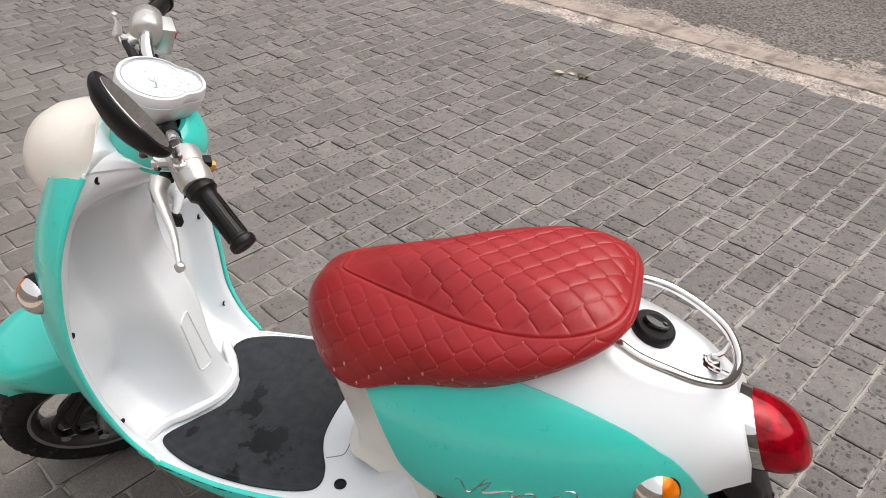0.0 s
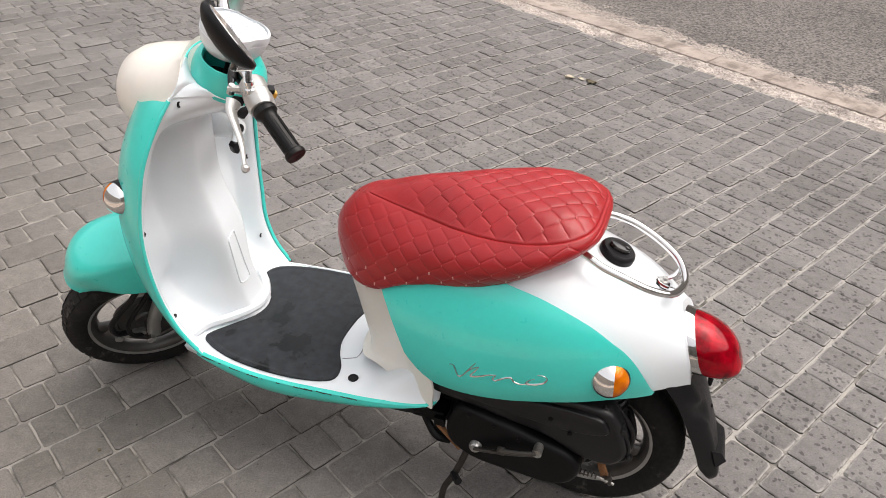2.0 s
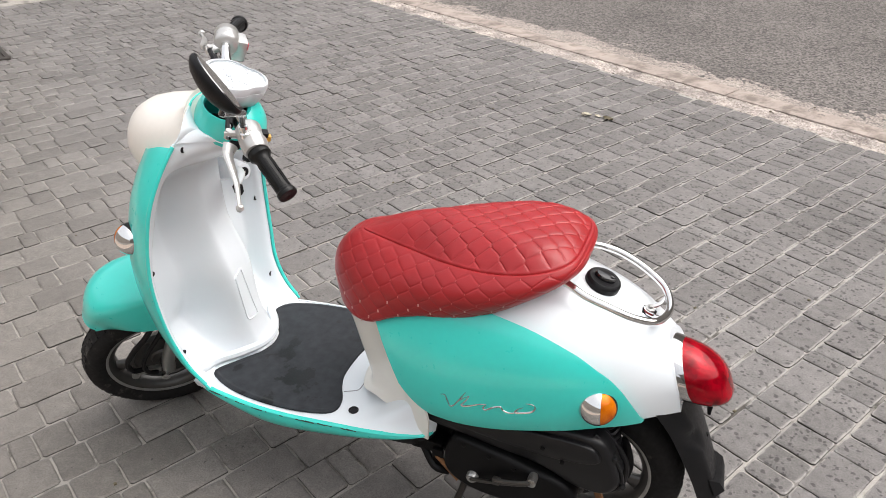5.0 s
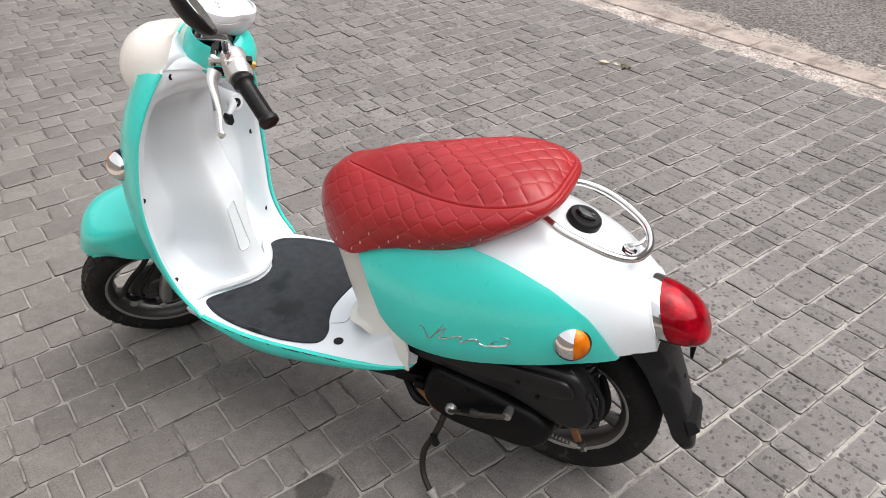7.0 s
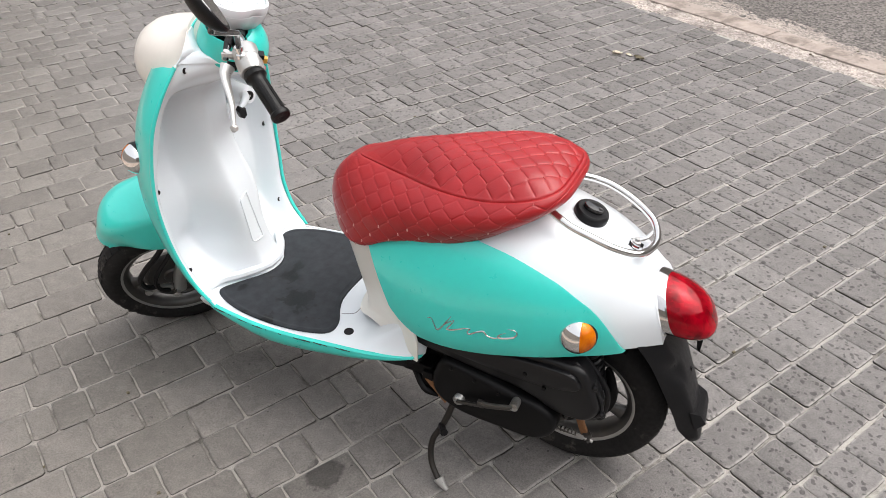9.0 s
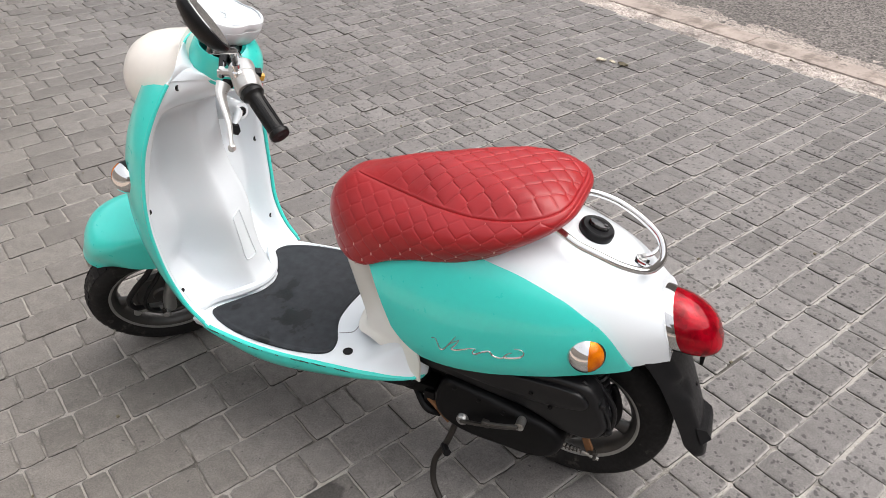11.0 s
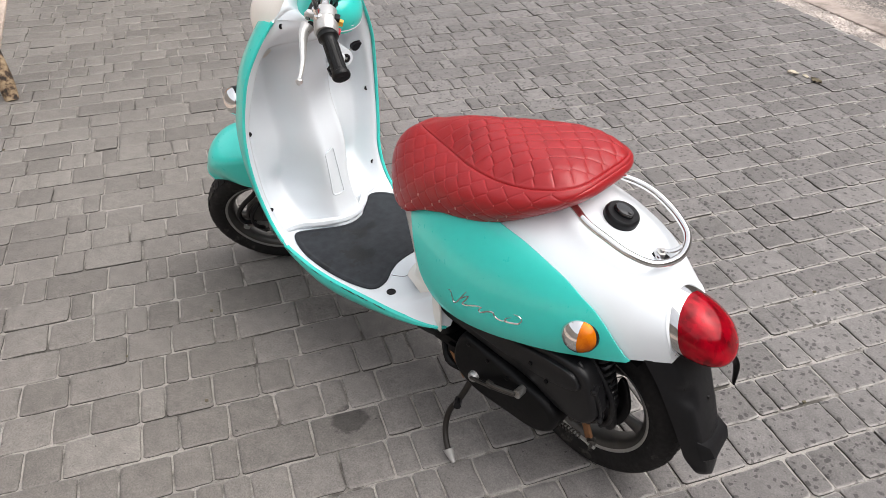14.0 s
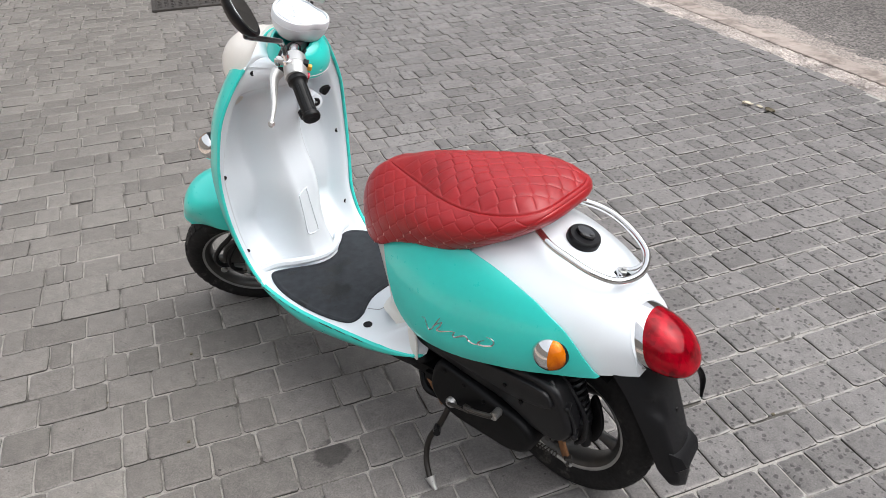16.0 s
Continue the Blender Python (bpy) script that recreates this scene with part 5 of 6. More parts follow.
DF = (dial_at(0.01, 0) - dial_at(0.0, 0)).normalized()
DL = Vector(STEER_L)
DN = DF.cross(DL)
ticks = []
for k in range(15):
    t = radians(-30 + 240 * k / 14)
    r = 0.037
    d = (math.cos(t), math.sin(t))
    c = dial_at(r * d[0], r * d[1])
    ax = DF * d[0] + DL * d[1]
    ticks.append(block(c, (0.006 if k % 2 else 0.009, 0.0011, 0.0008), 0.0, (ax, DN.cross(ax), DN)))
for f, l, w, h in ((0.004, 0.016, 0.012, 0.010), (-0.016, 0.010, 0.006, 0.016), (-0.052, 0.004, 0.007, 0.007), (0.018, -0.014, 0.004, 0.012), (0.010, -0.020, 0.006, 0.007)):
    ticks.append(block(dial_at(f, l), (w, h, 0.0008), 0.0, (DF, DL, DN)))
for k in range(5):
    t = radians(200 + 140 * k / 4)
    c = dial_at(-0.050 + 0.020 * math.cos(t), 0.020 * math.sin(t))
    ticks.append(block(c, (0.005, 0.001, 0.0008), 0.0, (DF * math.cos(t) + DL * math.sin(t), DN.cross(DF * math.cos(t) + DL * math.sin(t)), DN)))
pale_ink = plain("faded_dial_ink", (0.46, 0.50, 0.54), 0.5, vary=0.1)
part("dial_marks", merge(*ticks), pale_ink, gauge, "grey scale marks and unreadable bars")
part("needle", merge(block(dial_at(-0.002, 0.010, 0.003), (0.003, 0.030, 0.001), 0.0, (DF, DL, DN)), lathe([(0.008, 0.0), (0.008, 0.001), (0.0, 0.0015)], dial_at(0.0, 0.0, 0.0008), DN, 18)), pale_ink, gauge)
part("dial_rings", merge(tube(pod_loop(0.875, 0.0004), 0.0012, 6, 1, closed=True),
                         tube([dial_at(0.046 * math.cos(t), 0.046 * math.sin(t), 0.0006) for t in np.linspace(0.7, 5.6, 40)], 0.0007, 6, 1),
                         tube([dial_at(-0.050 + 0.026 * math.cos(t), 0.026 * math.sin(t), 0.0006) for t in np.linspace(1.1, 5.2, 26)], 0.0007, 6, 1)), pale_ink, gauge, "thin grey rings round the dials")
part("dial_cover", loft([pod_loop(0.86, -0.0012), pod_loop(0.80, 0.0016), pod_loop(0.55, 0.0034), pod_loop(0.2, 0.004)]), clear, gauge, "clear plastic dial cover").visible_shadow = False

# ---- chrome lamps ----


def indicator(place, out, side, r, split, label):
    """A domed lamp: chrome shell, the part towards one side an amber lens, both set in a dark gasket."""
    place, o = np.array(place), np.array(Vector(out).normalized())
    side = np.array(side, float) - o * np.dot(side, o)
    side /= np.linalg.norm(side)
    third = np.cross(o, side)

    def dome(b0, b1, rr):
        P = np.zeros((14, 17, 3))
        for i, b in enumerate(np.linspace(b0, b1, 14)):
            for j, g in enumerate(np.linspace(-math.pi / 2, math.pi / 2, 17)):
                P[i, j] = place + rr * (side * math.cos(b) + math.sin(b) * (o * 0.92 * math.cos(g) + third * math.sin(g)))
        return shell(P, 0.003)
    lamp = part("indicator", merge(dome(split, math.pi - 0.02, r), lathe([(r * 0.97, -0.012), (r * 1.0, 0.0), (r * 0.9, 0.001)], place, o, 32)), chrome, scooter, label)
    part("lens", dome(0.02, split, r - 0.0006), amber_lens, lamp, "amber lens")
    ring = [place + (side * math.cos(split) + math.sin(split) * (o * 0.92 * math.cos(g) + third * math.sin(g))) * r for g in np.linspace(-math.pi / 2, math.pi / 2, 15)]
    part("divider", tube(ring, 0.0012, 6, 1), chrome, lamp)
    part("bulb", lathe([(0.0, 0.012), (0.006, 0.010), (0.008, 0.0), (0.006, -0.008), (0.0, -0.01)], place + side * r * 0.45 + o * r * 0.35, o, 14), yellow, lamp)
    part("gasket", lathe([(r * 1.02, -0.014), (r * 1.10, -0.010), (r * 1.10, 0.004), (r * 1.06, 0.007), (r * 0.99, 0.005)], place, o, 32), black_plastic, lamp)


indicator((0.100, 0.156, 0.509), (-0.10, 0.97, 0.16), (-1, 0, 0.10), 0.0345, radians(76), "chrome rear indicator with amber lens")
indicator((1.124, 0.186, 0.668), (0.30, 0.95, 0.0), (1, 0, 0), 0.033, radians(80), "chrome front indicator with amber lens")

# ---- rear rack and fuel cap ----
half = [(0.235, 0.066, 0.722), (0.190, 0.080, 0.712), (0.155, 0.094, 0.703), (0.115, 0.096, 0.692), (0.065, 0.086, 0.672), (0.025, 0.058, 0.656), (0.008, 0.0, 0.650)]
loop = half + [(x, -y, z) for x, y, z in reversed(half[:-1])]
rack = part("rear_rack", tube(loop, 0.0075, 12, 8), chrome, scooter, "chrome tubular grab rail")
part("rack_stay", tube([(0.018, 0.040, 0.652), (0.030, 0.022, 0.641), (0.045, 0.012, 0.638), (0.055, 0.0, 0.640), (0.045, -0.012, 0.638), (0.030, -0.022, 0.641), (0.018, -0.040, 0.652)], 0.0045, 8, 6), chrome, rack)
part("rack_bolt", lathe([(0.010, 0.0), (0.010, 0.010), (0.005, 0.011), (0.005, 0.016), (0.0, 0.016)], (0.047, 0, 0.634), (-0.3, 0, 1), 6), alloy, rack)
part("rack_plate", block((0.045, 0.0, 0.633), (0.028, 0.026, 0.004), 0.001, (Vector((0.94, 0, 0.33)), Vector((0, 1, 0)), Vector((-0.33, 0, 0.94)))), black_plastic, rack)
cap = part("fuel_cap", lathe([(0.039, -0.006), (0.039, 0.0), (0.035, 0.001), (0.035, 0.014), (0.0335, 0.0185), (0.030, 0.021), (0.027, 0.0205), (0.0, 0.0205)], (0.142, -0.004, 0.668), (-0.30, 0, 1), 40), black_plastic, scooter, "black plastic fuel cap with lock cover")
cu = Vector((-0.287, 0, 0.958))
cc = Vector((0.142, -0.004, 0.668)) + cu * 0.0205
part("lock_cover", merge(loft([[cc + Vector((0.958, 0, 0.287)) * (0.021 * math.cos(t) * k) + Vector((0, 1, 0)) * (0.014 * math.sin(t) * k) + cu * h for t in np.linspace(0, 2 * np.pi, 24, endpoint=False)] for k, h in ((1.0, 0.0), (1.0, 0.005), (0.9, 0.008), (0.3, 0.009))]),
                         lathe([(0.004, 0.008), (0.004, 0.0105), (0.0, 0.011)], tuple(cc + Vector((-0.012, 0, -0.0036))), tuple(cu), 12)), black_gloss, cap)

# ---- engine, swing arm, stand ----
cvt = [(0.400, 0.30), (0.372, 0.345), (0.30, 0.335), (0.22, 0.315), (0.155, 0.300), (0.118, 0.265), (0.128, 0.222), (0.165, 0.200), (0.22, 0.196), (0.30, 0.198), (0.36, 0.212), (0.40, 0.245)]
engine = part("engine_case", prism(round_outline(cvt), 0.03, 0.178, 0.016, 4), engine_black, scooter, "black transmission case")
part("engine_block", prism(round_outline([(0.50, 0.27), (0.46, 0.37), (0.34, 0.40), (0.2, 0.40), (0.1, 0.37), (0.12, 0.27), (0.2, 0.23), (0.36, 0.20), (0.46, 0.21)]), -0.10, 0.10, 0.02), deep_black, scooter)
air = [(0.46, 0.40), (0.36, 0.415), (0.22, 0.428), (0.120, 0.432), (0.072, 0.414), (0.040, 0.345), (0.040, 0.315), (0.064, 0.290), (0.12, 0.292), (0.17, 0.312), (0.25, 0.330), (0.36, 0.350), (0.45, 0.365)]
airbox = part("air_box", prism(round_outline(air), 0.112, 0.166, 0.014, 4), satin_black, scooter, "black plastic air cleaner box")
part("air_box_lid", prism(round_outline([(0.42, 0.398), (0.24, 0.414), (0.12, 0.418), (0.085, 0.402), (0.088, 0.376), (0.2, 0.362), (0.38, 0.380)]), 0.160, 0.176, 0.007), satin_black, airbox)
bolts = [(0.191, 0.384, 0.176), (0.300, 0.318, 0.177), (0.355, 0.332, 0.177), (0.245, 0.305, 0.178), (0.150, 0.36, 0.176)]
for x, z, y in bolts:
    part("bolt", lathe([(0.005, -0.002), (0.005, 0.003), (0.003, 0.004), (0.0, 0.004)], (x, y, z), (0, 1, 0), 6), engine_black, engine)
kick = part("kick_lever", merge(tube([(0.334, 0.188, 0.252), (0.30, 0.192, 0.262), (0.25, 0.194, 0.277), (0.206, 0.192, 0.290)], lambda t: 0.0080 - 0.0015 * t, 10, 5, flat=0.6), tube([(0.278, 0.198, 0.282), (0.262, 0.202, 0.288), (0.235, 0.203, 0.296), (0.206, 0.200, 0.303)], 0.0045, 8, 4), block((0.276, 0.197, 0.279), (0.016, 0.010, 0.018), 0.003)), dull_steel, scooter, "folded kick-start lever")
part("kick_boss", lathe([(0.013, -0.022), (0.013, 0.002), (0.010, 0.006), (0.007, 0.006), (0.006, 0.009), (0.0, 0.009)], (0.334, 0.184, 0.252), (0, 1, 0), 20), alloy, kick)
part("kick_pivot", lathe([(0.010, -0.016), (0.010, 0.008), (0.006, 0.010), (0.0, 0.010)], (0.204, 0.190, 0.300), (0, 1, 0), 16), alloy, kick)
sa = Vector((0.048, 0.064, 0.215))
sb = Vector((0.096, 0.088, 0.470))
shock = part("shock_absorber", tube([sa, sa.lerp(sb, 0.5), sb], 0.011, 12, 2), engine_black, scooter, "black coil-over rear shock absorber")
sd = (sb - sa)
u, v, w = frame_of(sd)
coil = [np.array(sa) + w * (0.088 + 0.145 * k / 96) + (u * math.cos(2 * math.pi * k / 12) + v * math.sin(2 * math.pi * k / 12)) * 0.020 for k in range(97)]
part("spring", tube(coil, 0.0048, 8, 1), satin_black, shock)
part("spring_seat", lathe([(0.012, 0.0), (0.016, 0.02), (0.018, 0.05), (0.024, 0.074), (0.026, 0.080), (0.020, 0.088), (0.012, 0.088)], tuple(sa), tuple(w), 20), black_plastic, shock)
part("swing_arm", prism(round_outline([(0.24, 0.27), (0.18, 0.255), (0.12, 0.24), (0.09, 0.205), (0.12, 0.175), (0.17, 0.19), (0.23, 0.215)]), 0.048, 0.078, 0.010), engine_black, scooter)
part("rear_axle_nut", lathe([(0.014, 0.0), (0.014, 0.012), (0.008, 0.014), (0.008, 0.022), (0.0, 0.022)], (0.124, 0.078, 0.2065), (0, 1, 0), 6), dark_alloy, scooter)
lever_loop = [(0.096, 0.266), (0.084, 0.268), (0.072, 0.235), (0.060, 0.205), (0.058, 0.196), (0.066, 0.193), (0.076, 0.202), (0.088, 0.235)]
arm = part("brake_arm", prism(round_outline(lever_loop, 3), 0.108, 0.116, 0.002, 2), rust, scooter, "rusty rear brake arm")
part("adjuster_nut", lathe([(0.010, -0.010), (0.0105, -0.006), (0.0105, 0.004), (0.006, 0.006), (0.005, 0.014), (0.0, 0.014)], (0.060, 0.116, 0.197), (-0.5, 0.75, -0.1), 8), dull_steel, arm)
part("brake_spring", tube([(0.082 + 0.0017 * k + 0.0055 * math.cos(k * 1.3) * 0.3, 0.122 + 0.0055 * math.sin(k * 1.3), 0.203 + 0.0055 * math.cos(k * 1.3)) for k in range(34)], 0.0018, 6, 1), dull_steel, arm)
part("brake_rod", tube([(0.40, 0.10, 0.215), (0.25, 0.112, 0.206), (0.12, 0.120, 0.204), (0.045, 0.124, 0.196)], 0.0035, 6, 4), alloy, scooter)
part("box_flange", tube([(0.098, 0.150, 0.430), (0.074, 0.150, 0.408), (0.052, 0.150, 0.375), (0.037, 0.150, 0.345), (0.036, 0.150, 0.312), (0.058, 0.150, 0.290)], 0.0042, 8, 6), satin_black, airbox)
for x, z in ((0.058, 0.384), (0.037, 0.318)):
    part("flange_screw", lathe([(0.0065, -0.012), (0.0065, 0.010), (0.004, 0.012), (0.0, 0.012)], (x - 0.003, 0.148, z), (-0.35, 0.9, 0), 10), satin_black, airbox)
part("breather_hose", tube([(0.090, 0.118, 0.425), (0.050, 0.116, 0.375), (0.032, 0.110, 0.330), (0.036, 0.100, 0.270), (0.060, 0.085, 0.225)], 0.0060, 8, 6), black_plastic, scooter)
part("shock_bracket", prism(round_outline([(0.080, 0.215), (0.052, 0.200), (0.030, 0.222), (0.022, 0.270), (0.040, 0.330), (0.056, 0.335), (0.060, 0.280)], 4), 0.036, 0.046, 0.003), engine_black, shock)
# side stand
stand = part("side_stand", tube([(0.352, 0.150, 0.262), (0.358, 0.165, 0.205), (0.374, 0.183, 0.150), (0.393, 0.197, 0.105), (0.390, 0.213, 0.058), (0.369, 0.229, 0.028), (0.350, 0.236, 0.014)], lambda t: 0.0078 - 0.001 * t, 12, 6), stand_steel, scooter, "dull brown-black bent steel side stand, down")
part("stand_foot", tube([(0.362, 0.232, 0.026), (0.350, 0.237, 0.016), (0.336, 0.241, 0.006)], lambda t: 0.0135 - 0.009 * t, 10, 4), silver, stand, "bare worn metal foot")
part("stand_lug", tube([(0.376, 0.184, 0.150), (0.366, 0.198, 0.154), (0.358, 0.208, 0.158)], lambda t: 0.009, 8, 4), black_plastic, stand)
part("stand_spring", tube([(0.37, 0.168, 0.215), (0.40, 0.160, 0.235), (0.43, 0.15, 0.25)], 0.006, 8, 4), rust, stand)
part("centre_bracket", merge(block((0.455, 0.120, 0.262), (0.075, 0.05, 0.03), 0.006), block((0.425, 0.150, 0.245), (0.025, 0.012, 0.05), 0.003), tube([(0.47, 0.13, 0.25), (0.43, 0.16, 0.225), (0.40, 0.15, 0.21)], 0.009, 8, 4)), engine_black, scooter)
part("exhaust", merge(tube([(0.34, -0.10, 0.19), (0.2, -0.13, 0.20), (0.08, -0.14, 0.22), (0.0, -0.145, 0.24)], lambda t: 0.024 + 0.014 * min(1, t * 2), 16, 6)), black_plastic, scooter, "black exhaust silencer")


# rear mudguard and plate holder
FX = curve([0.17, 0.20, 0.25, 0.30, 0.36, 0.42, 0.47], [-0.152, -0.150, -0.138, -0.121, -0.096, -0.068, -0.035])
FWD = curve([0.180, 0.186, 0.196, 0.218, 0.28, 0.36, 0.42, 0.47], [0.006, 0.022, 0.034, 0.044, 0.060, 0.074, 0.084, 0.092])
nz, nq = 44, 25
z = 0.180 + 0.290 * np.linspace(0, 1, nz)[:, None] ** 1.15
q = np.linspace(-1, 1, nq)[None, :]
fold = 0.024 * (np.clip(np.abs(q) - 0.60, 0, 1) / 0.40) ** 1.3 * smooth_step(0.17, 0.24, z)
pocket = 0.022 * np.clip(1 - np.abs(z - 0.385 - 0.03 * (q - 0.5)) / 0.030, 0, 0.7) * np.clip(1 - np.abs(q - 0.60) / 0.30, 0, 0.8)
P = np.stack([FX(z) + fold * (1 + z) + pocket - 0.010 * (1 - q**2), FWD(z) * q, z + 0 * q], 2)
flap = part("rear_mudguard", shell(P, 0.004), black_plastic, scooter, "matt black rear mudguard with empty plate holder", 30)
for sx, sy, sz, sw, sh in ((float(FX(0.405)) + 0.002, 0.040, 0.405, 0.008, 0.020), (float(FX(0.352)) - 0.0065, -0.012, 0.352, 0.007, 0.018)):
    part("plate_slot", block((sx, sy, sz), (0.008, sw, sh), 0.002), rubber, flap, "dark slot for a plate bolt")
part("plate_ledge", loft([[(-0.128, 0.044, 0.286), (-0.146, 0.040, 0.240), (-0.146, 0.020, 0.222), (-0.130, -0.046, 0.246), (-0.120, -0.050, 0.292)],
                          [(-0.150, 0.026, 0.270), (-0.164, 0.024, 0.250), (-0.163, 0.012, 0.240), (-0.158, -0.042, 0.256), (-0.150, -0.046, 0.276)]]), black_plastic, flap)
hug = []
for i, a in enumerate(np.radians(np.linspace(40, 118, 24))):
    hug.append([(REAR[0] + math.cos(a) * (0.222 + 0.012 * math.cos(b)), REAR[1] + 0.072 * math.sin(b), REAR[2] + math.sin(a) * (0.222 + 0.012 * math.cos(b))) for b in np.linspace(-math.pi / 2, math.pi / 2, 11)])
part("inner_mudguard", shell(np.array(hug), 0.004), deep_black, scooter)
part("side_fin", tube([(-0.045, -0.100, 0.405), (-0.080, -0.126, 0.392), (-0.104, -0.142, 0.355), (-0.110, -0.148, 0.292)], lambda t: 0.024 - 0.020 * t, 12, 6, flat=0.35), black_plastic, scooter, "black hooked rear side fin")

# small wear on the footboard edge
chips = []
rng = random.Random(5)
for k in range(26):
    x = rng.uniform(0.60, 0.98)
    y, z = float(YF(np.array(x))) + 0.0035, float(ZF(np.array(x))) - 0.006
    chips.append(block((x, y - 0.001, z), (rng.uniform(0.004, 0.022), 0.0016, rng.uniform(0.0012, 0.0028)), 0.0))
part("scuffs", merge(*chips), stripe_dark, footboard, "dark scuffs along the edge")["kind"] = "stuff"
part("drain_screw", lathe([(0.0115, 0.0), (0.0115, 0.0015), (0.0095, 0.002), (0.0085, 0.0006), (0.0, 0.0006)], (0.627, 0.152, float(ZF(np.array(0.627))) + 0.0005), (0, 0, 1), 20), black_plastic, footboard, "dark recessed footboard fastener")
part("panel_seam", tube([(0.678, 0.102, float(ZF(np.array(0.678))) + 0.0002)] + [(x, y, float(ZF(np.array(x))) + 0.0002) for x, y in ((0.66, 0.094), (0.649, 0.086), (0.647, 0.068), (0.650, 0.047))], 0.0011, 6, 5), ink, footboard, "thin joint line in the floor panel")

# ---- kerb stones along the road ----
rngk = random.Random(11)
y = -7.0
while y < 11:
    ln = 0.98
    v, f = block(((D_GROOVE + D_ROAD) / 2, y + ln / 2, -0.092), (D_ROAD - D_GROOVE, ln - 0.004, 0.18 + rngk.uniform(-0.003, 0.003)), 0.012)
    k = new("kerb_stone", mesh_of("kerb_stone", (v, f), kerb_mat))
    k.matrix_world = pose(0, 0, 0, 0, 0, ROW)
    tagged(k, "worn pinkish concrete kerb stone set level with paving", "kerb", "kerb stones along the road", "structure")
    y += ln
def soft_noise(rng, nx, ny, cx, cy):
    """Random values on a coarse grid, blended between."""
    c = rng.normal(0, 1, (cx, cy))
    gx, gy = np.linspace(0, cx - 1.001, nx), np.linspace(0, cy - 1.001, ny)
    ix, iy = gx.astype(int), gy.astype(int)
    fx, fy = (gx - ix)[:, None], (gy - iy)[None, :]
    a, b = c[ix][:, iy], c[ix + 1][:, iy]
    d, e = c[ix][:, iy + 1], c[ix + 1][:, iy + 1]
    return (a * (1 - fx) + b * fx) * (1 - fy) + (d * (1 - fx) + e * fx) * fy


# sand washed over the kerb's foot, thinning out raggedly over the asphalt
rngg = np.random.default_rng(9)
gx, gy = np.linspace(D_ROAD - 0.075, D_ROAD + 0.34, 36), np.linspace(-7, 11, 1500)
run = (gx - gx[0]) / (gx[-1] - gx[0])
gz = -0.0045 - 0.006 * smooth_step(0.0, 0.22, run[:, None]) - 0.025 * np.clip((run[:, None] - 0.16) / 0.84, 0, 1) ** 0.65 - 0.012 * (run[:, None] == 0) + 0.0038 * soft_noise(rngg, 36, 1500, 6, 90) + 0.0028 * soft_noise(rngg, 36, 1500, 18, 420) + 0.0012 * rngg.normal(0, 1, (36, 1500))
gz[-1] = -0.05
GX, GY = np.meshgrid(gx, gy, indexing="ij")
grit = tagged(new("road_edge_grit", mesh_of("road_edge_grit", shell(np.stack([GX, GY, np.minimum(gz, 0.003)], 2), 0.03), edge_sand, 50)), kind="structure")
grit.matrix_world = pose(0, 0, 0, 0, 0, ROW)
tagged(grit, "sandy grit gathered along the asphalt edge", "grit")


rngs = np.random.default_rng(4)
pv, pf = [], []
for k in range(5200):
    near = k < 3400
    d = rngs.uniform(D_EDGE + 0.004, D_GROOVE - 0.012) if near else D_ROAD + abs(rngs.normal(0, 0.16))
    a, r = rngs.uniform(-3.2, 7.0), rngs.uniform(0.002, 0.0075) * (1.0 if near else 0.8)
    z0 = -0.009 if near else (-0.018 if d < D_ROAD + 0.1 else -0.027)
    t = rngs.uniform(0, 6.3)
    u = np.array((math.cos(t), math.sin(t), 0)) * r
    v = np.array((-math.sin(t), math.cos(t), 0)) * r * rngs.uniform(0.5, 0.9)
    c = np.array((d, a, z0))
    k0 = len(pv)
    pv += [c + u, c + v, c - u, c - v, c + np.array((0, 0, r * rngs.uniform(0.5, 0.9))) + u * 0.2]
    pf += [(k0, k0 + 1, k0 + 4), (k0 + 1, k0 + 2, k0 + 4), (k0 + 2, k0 + 3, k0 + 4), (k0 + 3, k0, k0 + 4), (k0 + 3, k0 + 2, k0 + 1, k0)]
pebbles = new("grit_pebbles", mesh_of("grit_pebbles", ([tuple(p) for p in pv], pf), pebble_mat, 20))
pebbles.matrix_world = pose(0, 0, 0, 0, 0, ROW)
tagged(pebbles, "pale crumbled mortar grit along the kerb", "grit", kind="stuff")


# ---- leaves, post, cover plate ----
def dry_leaf(name, x, y, turn, size, seed, material, label):
    rng = np.random.default_rng(seed)
    nu, nv = 14, 9
    P = np.zeros((nu, nv, 3))
    for i, t in enumerate(np.linspace(0, 1, nu)):
        w = 0.32 * math.sin(math.pi * t) ** 0.7 * (1 + 0.25 * math.sin(t * 19))
        for j, k in enumerate(np.linspace(-1, 1, nv)):
            P[i, j] = ((t - 0.5) * size, k * w * size, 0.006 + abs(k) ** 1.5 * size * 0.22 * (0.6 + 0.4 * math.sin(3 * t + seed)) + rng.normal(0, 0.0012))
    ob = new(name, mesh_of(name, shell(P, 0.0012), material, 60))
    ob.matrix_world = pose(x, y, 0.0, 0, 0, turn)
    return tagged(ob, label, "leaf")


